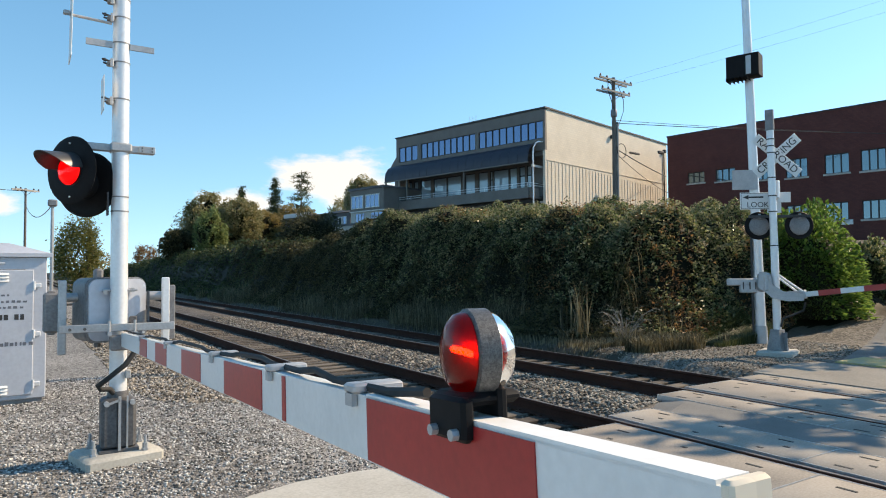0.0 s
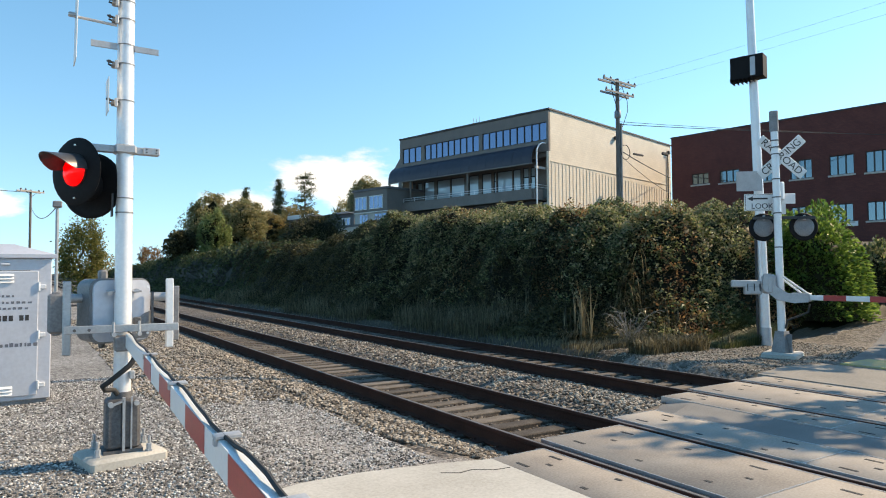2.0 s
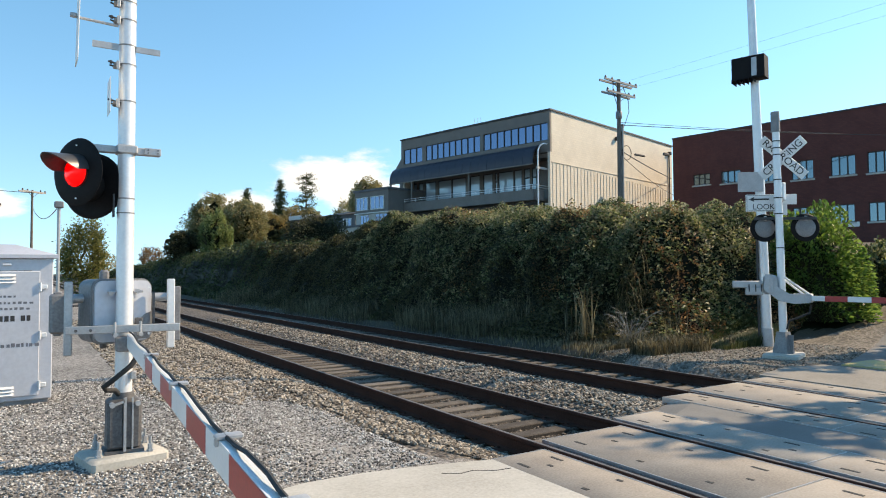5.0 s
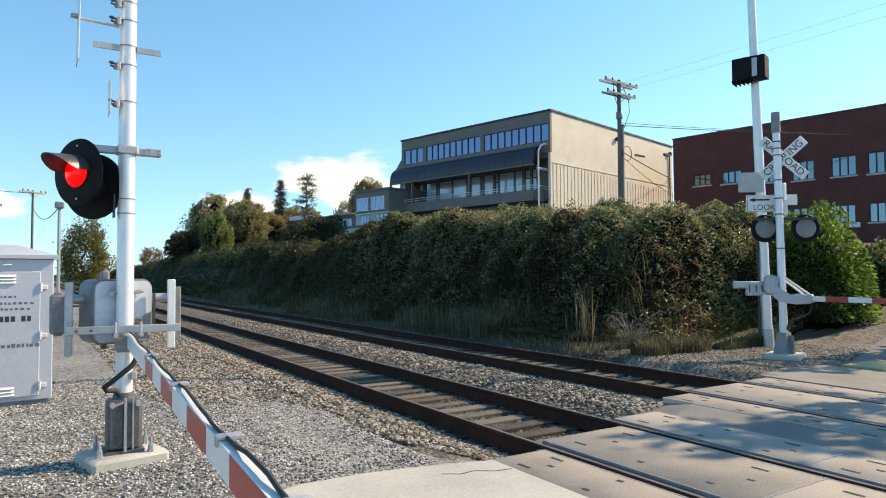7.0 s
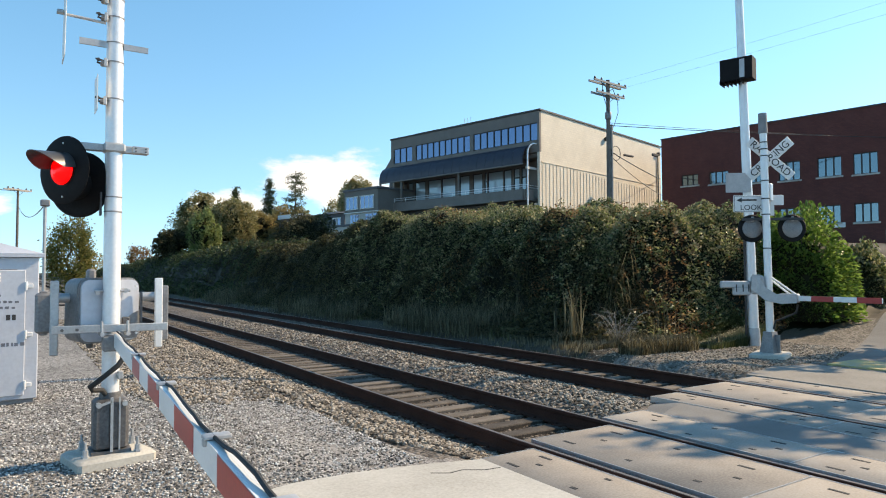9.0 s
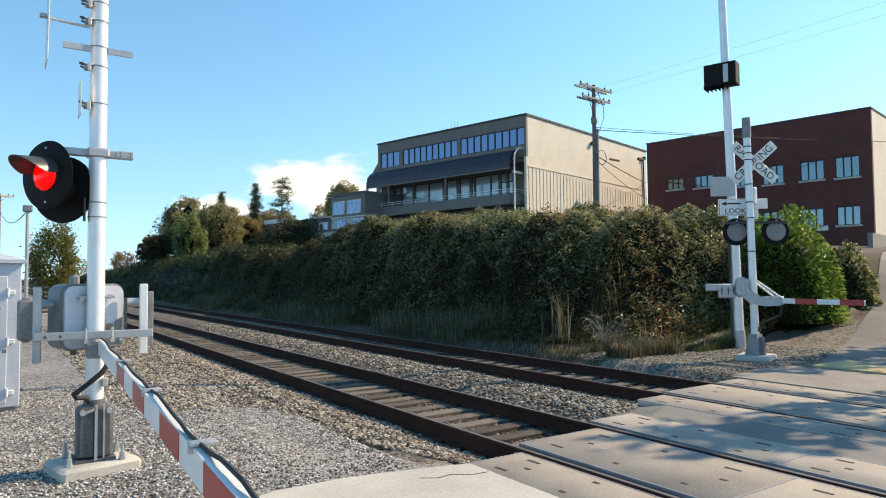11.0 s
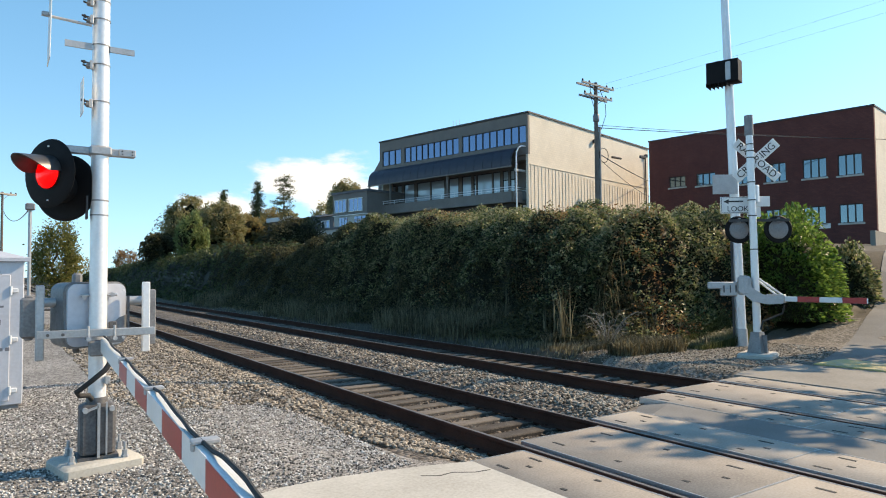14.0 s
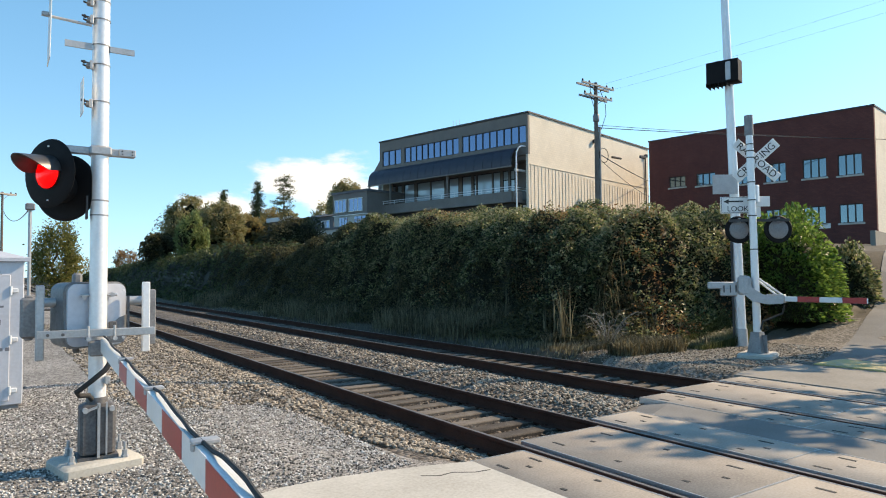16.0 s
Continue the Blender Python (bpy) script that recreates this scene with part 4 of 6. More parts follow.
def building():
    b = thing("office_building", pose(37.9, 42.95, 0, 0, 0, 14), "tan and brown modern office building with balcony and awning", "building")
    W, L, T = 23.7, 18.9, 15.9
    part("side_wall", Shape().box(W - 0.25, W, 0.25, L, 6.0, T), tan_brick, b)
    part("back_wall", Shape().box(0.25, W - 0.25, L - 0.25, L, 6.0, T), tan_brick, b)
    part("end_wall", Shape().box(0.25, W, 0.0, 0.25, 6.0, T), tan_brick, b, "tan painted block wall")
    # long face: upper storey with its window band, recessed lower storey
    upper = Shape().box(0, 0.25, 0, L, 14.9, T - 0.02).box(0, 0.25, 0, L, 12.3, 13.33)
    for y0, y1 in ((0, 0.22), (7.5, 7.92), (15.2, 15.72), (18.5, L)):
        upper.box(0, 0.25, y0, y1, 13.33, 14.9)
    part("upper_wall", upper, brown_trim, b, "brown-grey cladding")
    for y0, y1, n in ((0.22, 7.5, 9), (7.92, 15.2, 9), (15.72, 18.5, 3)):
        win = part("window", Shape().box(0.05, 0.2, y0, y1, 13.33, 13.39), dark_trim, b)
        part("head_rail", Shape().box(0.05, 0.2, y0, y1, 14.84, 14.9), dark_trim, win)
        w = (y1 - y0) / n
        for i in range(n):
            part("pane", Shape().box(0.11, 0.13, y0 + i * w + 0.04, y0 + (i + 1) * w - 0.04, 13.39, 14.84), window_glass, win)
            part("mullion", Shape().box(0.04, 0.18, y0 + i * w - 0.04, y0 + i * w + 0.04, 13.39, 14.84), dark_trim, win)
    part("roof", Shape().box(0.1, W - 0.1, 0.1, L - 0.1, T - 0.35, T - 0.1), roof_grey, b)
    cop = Shape().box(-0.08, W + 0.08, -0.1, 0.3, T, T + 0.14).box(-0.08, 0.3, 0.3, L + 0.08, T, T + 0.14).box(W - 0.3, W + 0.08, 0.3, L, T, T + 0.14).box(0.3, W - 0.3, L - 0.3, L + 0.08, T, T + 0.14)
    part("coping", cop, dark_trim, b)
    deck = Shape()
    for k in range(26):
        deck.box(0.6, 0.95, 3.0 + k * 0.5, 3.42 + k * 0.5, T + 0.14, T + 0.36)
    part("roof_rail", deck, dark_trim, b)
    ant = Shape()
    for y in (9.5, 9.9, 10.3):
        ant.tube((2.0, y, T - 0.2), (2.0, y, T + 1.3), 0.02, n=5)
    part("antenna", ant, galv, b)
    part("upper_floor", Shape().box(0.25, W - 0.3, 0.3, L - 0.3, 11.9, 12.28), brown_trim, b)
    # curved awning
    prof = [(0.0, 12.95), (-0.45, 12.9), (-0.85, 12.65), (-1.15, 12.25), (-1.3, 11.7), (-1.3, 11.25), (-1.24, 11.25), (-1.24, 11.7), (-1.1, 12.2), (-0.8, 12.55), (-0.4, 12.8), (0.0, 12.85)]
    aw = Shape()
    n = len(prof)
    for y0, y1 in ((0.9, 19.3),):
        aw.add([(x, y, z) for y in (y0, y1) for x, z in prof], [(i, (i + 1) % n, n + (i + 1) % n, n + i) for i in range(n)] + [tuple(range(n)), tuple(range(2 * n - 1, n - 1, -1))])
    awning = part("awning", aw, awning_mat, b, "dark curved awning")
    for k in range(19):
        y = 1.0 + k * 1.01
        part("rib", Shape().pipe([(x - 0.004, y, z + 0.004) for x, z in prof[:6]], 0.014, n=5), awning_mat, awning)
    part("fascia", Shape().box(-1.34, -1.22, 0.85, 19.35, 11.14, 11.25), brown_trim, awning)
    # terrace with parapet, posts and rail
    part("terrace", Shape().box(-1.3, 3.5, 0.8, 20.3, 8.1, 8.35), brown_trim, b)
    part("parapet", Shape().box(-1.45, -1.25, 0.8, 20.3, 8.1, 9.02).box(-1.25, 0.0, 0.66, 0.8, 8.1, 9.02).box(-1.45, 1.3, 20.3, 20.45, 8.1, 9.02), brown_trim, b, "brown-grey parapet")
    for y in (8.4, 16.15, 19.35):
        part("terrace_post", Shape().box(-1.15, -1.0, y - 0.08, y + 0.08, 8.35, 11.3), brown_trim, b)
    rail = Shape()
    for z in (9.22, 9.42):
        rail.tube((-1.35, 0.85, z), (-1.35, 20.2, z), 0.025, n=5).tube((-1.35, 0.75, z), (1.2, 0.75, z), 0.025, n=5)
    for k in range(13):
        rail.tube((-1.35, 0.9 + k * 1.6, 9.0), (-1.35, 0.9 + k * 1.6, 9.45), 0.02, n=5)
    part("hand_rail", rail, silver, b, "pale metal hand rail")
    # recessed lower storey
    panes = ((2.61, 3.11), (3.32, 3.96), (4.24, 5.12), (5.22, 7.03), (7.14, 7.44), (7.72, 8.9), (9.34, 10.61), (11.18, 13.05), (13.15, 14.97), (15.38, 16.88), (17.25, 17.91), (18.17, 18.84), (19.13, 20.18))
    low = Shape().box(1.6, 1.8, 0.25, 20.9, 11.42, 11.95).box(1.6, 1.8, 0.25, 20.9, 8.35, 8.5)
    edges = [0.25] + [e for p in panes for e in p] + [20.9]
    for y0, y1 in zip(edges[::2], edges[1::2]):
        low.box(1.6, 1.8, y0, y1, 8.5, 11.42)
    part("lower_wall", low, brown_trim, b)
    for y0, y1 in panes:
        win = part("terrace_window", Shape().box(1.62, 1.75, y0, y1, 8.5, 8.57), dark_trim, b)
        part("head_rail", Shape().box(1.62, 1.75, y0, y1, 11.34, 11.42), dark_trim, win)
        for u in (y0, y1 - 0.05):
            part("stile", Shape().box(1.62, 1.75, u, u + 0.05, 8.57, 11.34), dark_trim, win)
        door = y1 - y0 < 0.7
        if door:
            part("transom", Shape().box(1.62, 1.75, y0 + 0.05, y1 - 0.05, 10.5, 10.6), dark_trim, win)
        for z0, z1 in (((8.57, 10.5), (10.6, 11.34)) if door else ((8.57, 11.34),)):
            part("pane", Shape().box(1.68, 1.7, y0 + 0.05, y1 - 0.05, z0, z1), terrace_glass, win)
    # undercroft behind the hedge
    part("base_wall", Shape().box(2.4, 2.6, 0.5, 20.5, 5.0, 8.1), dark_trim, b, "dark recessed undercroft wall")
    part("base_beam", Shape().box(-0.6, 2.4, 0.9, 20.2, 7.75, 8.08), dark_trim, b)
    part("plinth", Shape().box(0.0, 3.4, 0.3, 0.6, 5.0, 7.9), pale_wall, b)
    # end wall: vertical siding, corner return, pipes
    for k in range(42):
        part("batten", Shape().box(0.35 + k * 0.566, 0.41 + k * 0.566, -0.035, 0.0, 6.0, 11.45 - 0.017 * k), tan_brick, b)
    part("siding_cap", Shape().box(0.2, W, -0.05, 0.0, 11.42, 11.5), tan_brick, b)
    part("corner_return", Shape().box(0.0, 0.25, 0.0, 0.25, 6.0, 12.3), tan_brick, b)
    part("drain_pipe", Shape().pipe([(W - 0.9, -0.1, 6.0), (W - 0.9, -0.1, 14.9)], 0.07, n=7), dark_trim, b)
    for x in (11.3, W - 0.9):
        part("wall_lamp", Shape().box(x - 0.2, x + 0.2, -0.35, 0.0, 14.85, 15.2, b=0.05), dark_trim, b)
    part("lamp_bracket", Shape().pipe([(0.0, 0.3, 13.0), (-0.5, 0.35, 12.98), (-0.85, 0.4, 12.8), (-1.1, 0.45, 12.4), (-1.15, 0.45, 11.9), (-1.15, 0.45, 9.0), (-1.15, 0.45, 6.2)], 0.065, n=7), silver, b, "pale bent pipe at the corner")
    part("bracket_beam", Shape().box(-1.3, 0.2, 0.42, 0.58, 10.75, 10.95), pale_wall, b)
    # slanted shoulder at the far end
    sl = Shape().add([(0.0, L, 14.0), (0.0, L + 1.0, 12.9), (0.0, L + 1.0, 12.0), (0.0, L, 12.0), (6, L, 14.0), (6, L + 1.0, 12.9), (6, L + 1.0, 12.0), (6, L, 12.0)],
                     [(0, 3, 2, 1), (4, 5, 6, 7), (0, 1, 5, 4), (1, 2, 6, 5), (2, 3, 7, 6)])
    part("sloped_end", sl, brown_trim, b)
    part("far_wing", Shape().box(1.9, 8, L, L + 1.9, 6, 12.0), brown_trim, b)


building()


def wing(name, at, L, D, z0, z1, label, wall_mat, rows, roof=0.0, roof_mat=roof_grey):
    """A smaller block with window rows on the face turned to the tracks (local x = 0)."""
    b = thing(name, at, label, "building")
    part("wall", Shape().box(0, D, 0, L, z0, z1), wall_mat, b)
    if roof:
        r = Shape().add([(-0.4, -0.4, z1), (D + 0.4, -0.4, z1), (D + 0.4, L + 0.4, z1), (-0.4, L + 0.4, z1), (D / 2, 0.0, z1 + roof), (D / 2, L, z1 + roof)],
                        [(0, 1, 4), (1, 2, 5, 4), (2, 3, 5), (3, 0, 4, 5), (3, 2, 1, 0)])
        part("roof", r, roof_mat, b)
    else:
        part("roof", Shape().box(-0.12, D + 0.12, -0.12, L + 0.12, z1, z1 + 0.22), roof_mat, b)
    for za, zb, spans in rows:
        for y0, y1, n in spans:
            w = part("window", Shape().box(-0.06, 0.0, y0 - 0.08, y1 + 0.08, za - 0.08, za), white_paint, b)
            part("head_rail", Shape().box(-0.06, 0.0, y0 - 0.08, y1 + 0.08, zb, zb + 0.08), white_paint, w)
            s = (y1 - y0) / n
            for i in range(n):
                part("pane", Shape().box(-0.03, 0.0, y0 + i * s + 0.04, y0 + (i + 1) * s - 0.04, za, zb), window_glass, w)
            for i in range(n + 1):
                part("mullion", Shape().box(-0.05, -0.001, y0 + i * s - 0.04, y0 + i * s + 0.04, za, zb), white_paint, w)
    return b


annex = wing("annex", pose(30.39, 58.59, 0, 0, 0, 14), 5.3, 8, 8.15, 10.35, "two storey annex, dark above and pale below, with white framed windows", brown_trim,
             [(8.5, 9.7, ((0.7, 2.7, 3), (3.2, 5.0, 3)))])
part("lower_storey", Shape().box(0.1, 7.9, 0.02, 5.28, 4.0, 8.15), pale_wall, annex, "pale rendered lower storey")
for y0, y1 in ((0.25, 2.05), (3.05, 4.45)):
    w = part("window", Shape().box(0.02, 0.1, y0 - 0.06, y1 + 0.06, 6.84, 6.92), white_paint, annex)
    for k in range(3):
        u = y0 + (y1 - y0) * k / 3
        part("pane", Shape().box(0.06, 0.098, u + 0.05, u + (y1 - y0) / 3 - 0.05, 6.92, 7.9), window_glass, w)
part("string_course", Shape().box(-0.1, 0.1, 0.0, 5.3, 8.07, 8.15), white_paint, annex)
wing("annex_terrace", pose(29.2, 60.9, 0, 0, 0, 14), 4.6, 0.7, 4.0, 6.7, "pale low terrace wall below the annex", pale_wall, [])
wing("grey_house", pose(31.58, 69.13, 0, 0, 0, 14), 6.2, 8, 4.0, 8.75, "slate grey house with gabled roof on the hill", slate_wall, [(7.2, 8.2, ((0.7, 1.3, 1), (1.5, 2.1, 1)))], 0.9)
shed = wing("white_roofed_shed", pose(31.76, 82.07, 0, 0, 0, 14), 5.7, 6, 4.0, 9.35, "small grey flat-roofed house with a pale fascia among trees", slate_wall, [])
part("fascia", Shape().box(-0.2, -0.12, -0.12, 5.82, 9.2, 9.75), white_paint, shed, "white fascia board")


# ---- red brick building ----
def red_building():
    b = thing("brick_building", pose(57.7, 24.1, 0, 0, 0, 10), "dark red brick building with blue-tinted windows", "building")
    H, L, D = 15.1, 19.5, 9
    holes = [(17.4, 15.74, 10.25, 11.31), (14.65, 12.83, 10.15, 11.32), (11.6, 9.8, 9.9, 11.4), (8.39, 6.66, 9.8, 11.45), (5.3, 3.49, 9.8, 11.45), (2.64, 0.91, 9.75, 11.48),
             (8.4, 6.7, 5.9, 7.4), (5.33, 3.63, 5.9, 7.4), (2.63, 0.94, 5.85, 7.4)]
    ys = sorted({0.0, L} | {h[0] for h in holes} | {h[1] for h in holes})
    for y0, y1 in zip(ys, ys[1:]):
        z = 3.0
        for h in sorted((h for h in holes if h[1] <= y0 + 1e-6 and h[0] >= y1 - 1e-6), key=lambda q: q[2]):
            part("front_wall", Shape().box(0, 0.35, y0, y1, z, h[2]), red_brick, b)
            z = h[3]
        part("front_wall", Shape().box(0, 0.35, y0, y1, z, H), red_brick, b)
    part("side_wall", Shape().box(0.35, D, 0, 0.35, 3, H), tan_brick, b, "tan side wall in sun")
    part("back_wall", Shape().box(0.35, D, L - 0.35, L, 3, H).box(D - 0.35, D, 0.35, L - 0.35, 3, H), red_brick, b)
    part("roof", Shape().box(0.35, D - 0.35, 0.35, L - 0.35, H - 0.6, H - 0.4), roof_grey, b)
    part("coping", Shape().box(-0.06, 0.42, -0.06, L + 0.06, H, H + 0.12).box(0.42, D, -0.06, 0.42, H, H + 0.12), dark_trim, b)
    # added dark slab in place of the unlit rooms behind the windows
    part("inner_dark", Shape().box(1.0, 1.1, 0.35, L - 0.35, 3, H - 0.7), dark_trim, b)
    for y1, y0, za, zb in holes:
        win = part("window", Shape().box(0.1, 0.2, y0, y1, zb - 0.08, zb), dark_trim, b)
        part("bottom_rail", Shape().box(0.1, 0.2, y0, y1, za, za + 0.06), dark_trim, win)
        n = 3
        s = (y1 - y0) / n
        for i in range(n):
            part("pane", Shape().box(0.14, 0.16, y0 + i * s + 0.05, y0 + (i + 1) * s - 0.05, za + 0.06, zb - 0.08), pale_glass, win)
            part("mullion", Shape().box(0.09, 0.19, y0 + i * s - 0.05, y0 + i * s + 0.05, za + 0.06, zb - 0.08), dark_trim, win)
        part("mullion", Shape().box(0.09, 0.19, y1 - 0.05, y1, za + 0.06, zb - 0.08), dark_trim, win)
        part("sill", Shape().box(-0.08, 0.1, y0 - 0.12, y1 + 0.12, za - 0.14, za), pale_wall, win)
    part("wall_sign", Shape().box(-0.04, 0.0, 3.3, 4.3, 5.5, 5.9), white_paint, b)


pale_glass = window_glass.copy()
pale_glass.name = "pale_window_glass"
pale_glass.node_tree.nodes["Principled BSDF"].inputs["Base Color"].default_value = (0.12, 0.18, 0.21, 1)
red_building()
low_wall = thing("retaining_wall", pose(48, 20.5, 0, 0, 0, 14), "grey concrete retaining wall by the brick building", "wall")
part("wall", Shape().box(0, 9, -0.3, 0, 1.5, 4.6), far_concrete, low_wall)


# ---- utility poles and wires ----
def utility_pole(x, y, base, h, label, r=0.16, arms=((0.35, 1.5), (1.1, 1.3)), turn=20):
    p = thing("utility_pole", pose(x, y, base, 0, 0, turn), label, "utility pole", "utility poles")
    part("pole", Shape().tube((0, 0, -0.6), (0, 0, h), r, r * 0.7, n=10), pole_wood, p)
    for d, half in arms:
        a = part("cross_arm", Shape().box(-half, half, -0.3, -0.18, h - d - 0.07, h - d + 0.07).box(-half, half, 0.18, 0.3, h - d - 0.07, h - d + 0.07), fence_wood, p)
        for u in (-0.95, -0.55, 0.55, 0.95):
            part("insulator", Shape().lathe([(0.04, 0), (0.085, 0.04), (0.07, 0.13), (0.02, 0.2)], pose(u * half, -0.24, h - d + 0.06), n=8), dark_metal, a)
        part("brace", Shape().tube((-half * 0.5, -0.12, h - d - 0.02), (0, -0.14, h - d - 0.55), 0.02, n=5).tube((half * 0.5, -0.12, h - d - 0.02), (0, -0.14, h - d - 0.55), 0.02, n=5), dark_metal, a)
    return p


up = utility_pole(37.75, 34.95, 3.5, 13.0, "tall wooden utility pole with cross arms and hanging cables", 0.21, ((0.3, 1.95), (1.15, 1.7)), 6)
part("conduit", Shape().tube((0.16, -0.16, -0.5), (0.2, -0.16, 9.6), 0.09, n=7), fence_wood, up)
part("cable_loop", Shape().pipe([(0.62 + 0.55 * math.cos(a * math.tau / 16), -0.2, 7.45 + 0.55 * math.sin(a * math.tau / 16)) for a in range(17)], 0.03, n=5), dark_metal, up)
part("splice_case", Shape().box(1.6, 2.9, -0.26, -0.12, 7.35, 7.52, b=0.05), dark_metal, up)
part("splice_case", Shape().box(5.4, 6.2, -0.3, -0.12, 7.75, 8.0, b=0.05), dark_metal, up)
part("drop_cable", Shape().pipe([(0.3, -0.2, 12.4), (0.85, -0.25, 11.4), (0.9, -0.25, 10.6), (0.5, -0.2, 9.7), (0.2, -0.2, 9.2)], 0.025, n=5), dark_metal, up)
part("drop_cable", Shape().pipe([(-0.9, -0.2, 12.6), (-0.95, -0.2, 11.9), (-0.5, -0.2, 11.0), (-0.15, -0.2, 10.4)], 0.025, n=5), dark_metal, up)
part("pole_band", Shape().lathe([(0.2, 10.0), (0.24, 10.05), (0.24, 10.5), (0.2, 10.55)], n=12, close=False), cast_grey, up)


def wire(points, label, r=0.02, sag=0.6):
    """A hanging cable from point to point."""
    s, line = Shape(), []
    for a, b in zip(points, points[1:]):
        a, b = Vector(a), Vector(b)
        q = [a.lerp(b, i / 14) - Vector((0, 0, sag * 4 * (i / 14) * (1 - i / 14))) for i in range(15)]
        line += q
    s.pipe(line, r, n=4)
    return tagged(part("overhead_cable", s, dark_metal), label, "cable", "overhead cables")


wire([(37.75, 34.8, 13.0), (70, 18, 12.6)], "thin overhead service cable", 0.03, 0.3)
wire([(37.75, 34.8, 13.2), (72, 24, 14.0)], "thin overhead service cable", 0.02, 0.3)
wire([(37.75, 34.8, 11.05), (60.5, 48.5, 12.3)], "thick telephone cable between poles", 0.05, 0.1)
wire([(37.75, 34.8, 10.7), (60.5, 48.0, 10.3)], "sagging telephone cable between poles", 0.03, 0.3)
wire([(37.75, 34.8, 16.2), (45, -30, 20.0)], "thin high power line", 0.006, 0.8)
wire([(37.75, 34.8, 15.6), (42, -30, 18.0)], "thin high power line", 0.006, 0.8)
utility_pole(0.3, 82.0, 0.0, 10.9, "distant wooden utility pole beside the tracks", 0.15, ((0.2, 1.4),), 40)
utility_pole(-3.4, 78.0, 0.0, 9.0, "distant utility pole seen above the cabinet", 0.15, ((0.2, 1.2),), 40)
wire([(-30, 60, 13.5), (0.3, 82, 10.6)], "power line to the distant pole", 0.03, 1.2)
wire([(0.3, 82, 9.2), (1.5, 46.1, 6.0)], "slack cable between distant poles", 0.03, 1.0)
sl = thing("light_pole", pose(1.55, 46.2, 0), "slim grey pole with a floodlight beside the tracks", "light pole")
part("pole", Shape().tube((0, 0, -0.2), (0, 0, 6.0), 0.1, 0.09, n=8), galv, sl)
part("floodlight", Shape().box(-0.25, 0.25, -0.3, 0.2, 5.95, 6.35, b=0.06), cast_grey, sl)


# ---- signal cabinet ----
def cabinet():
    c = thing("signal_cabinet", pose(0.31, 10.86, 0.1, 0, 0, 3.5), "silver-grey steel railway signal cabinet with stencilled door", "cabinet")
    W, D, H = 1.75, 0.62, 2.02
    part("body", Shape().box(-W, 0, 0, D, 0.06, H, b=0.012), cab_paint, c)
    part("base", Shape().box(-W + 0.04, -0.04, 0.04, D - 0.04, -0.1, 0.06), cast_grey, c)
    roof = Shape().add([(-W - 0.06, -0.06, H), (0.06, -0.06, H), (0.06, D + 0.06, H), (-W - 0.06, D + 0.06, H), (-W - 0.06, -0.06, H + 0.05), (0.06, -0.06, H + 0.05), (0.06, D + 0.06, H + 0.05), (-W - 0.06, D + 0.06, H + 0.05),
                        (-W * 0.75, D / 2, H + 0.2), (-W * 0.25, D / 2, H + 0.2)], [(3, 2, 1, 0), (0, 1, 5, 4), (1, 2, 6, 5), (2, 3, 7, 6), (3, 0, 4, 7), (4, 5, 9, 8), (5, 6, 9), (6, 7, 8, 9), (7, 4, 8)])
    part("roof", roof, cab_paint, c)
    door = part("door", Shape().box(-0.98, -0.16, -0.025, -0.002, 0.12, 1.84, b=0.008), cab_paint, c)
    for z in (0.26, 0.95, 1.62):
        part("hinge", Shape().box(-0.17, -0.07, -0.035, -0.002, z - 0.03, z + 0.03, b=0.006).tube((-0.155, -0.035, z - 0.06), (-0.155, -0.035, z + 0.06), 0.016, n=8), silver, door)
    for z in (0.15, 1.68):
        for k in range(3):
            part("louvre", Shape().add([(-0.64, -0.026, z + k * 0.045), (-0.45, -0.026, z + k * 0.045), (-0.45, -0.05, z + k * 0.045), (-0.64, -0.05, z + k * 0.045), (-0.64, -0.026, z + k * 0.045 + 0.03), (-0.45, -0.026, z + k * 0.045 + 0.03)],
                                       [(0, 1, 2, 3), (3, 2, 5, 4), (0, 3, 4), (1, 5, 2)]), white_paint, door)
    part("handle", Shape().tube((-0.6, -0.03, 1.93), (-0.5, -0.03, 1.93), 0.015, n=8), silver, door)
    # worn lines of writing, no longer legible, and the number, as bars
    r = random.Random(3)
    for z, x0, x1, h in ((1.48, -0.72, -0.45, 0.03), (1.39, -0.64, -0.28, 0.035), (1.31, -0.62, -0.26, 0.035), (0.80, -0.68, -0.2, 0.055)):
        x = x0
        while x < x1:
            w = r.uniform(0.02, 0.05)
            part("faded_writing", Shape().box(x, x + w, -0.027, -0.0245, z, z + h * r.uniform(0.7, 1)), letter_grey, door)
            x += w + r.uniform(0.012, 0.03)
    x = -0.86
    for w in (0.052, 0.055, 0.06, 0.05, 0.05, 0.05, 0.0, 0.05, 0.045):
        if w:
            part("street_writing", Shape().box(x, x + w, -0.027, -0.0245, 1.155, 1.23), letter_black, door)
        x += (w or 0.035) + 0.018
    part("seam", Shape().box(-1.06, -0.26, -0.012, -0.001, 1.835, 1.85), cast_grey, c)
    part("cable_arm", Shape().tube((-0.01, 0.3, 1.33), (0.4, 0.3, 1.33), 0.018, n=6), dark_metal, c)


cabinet()


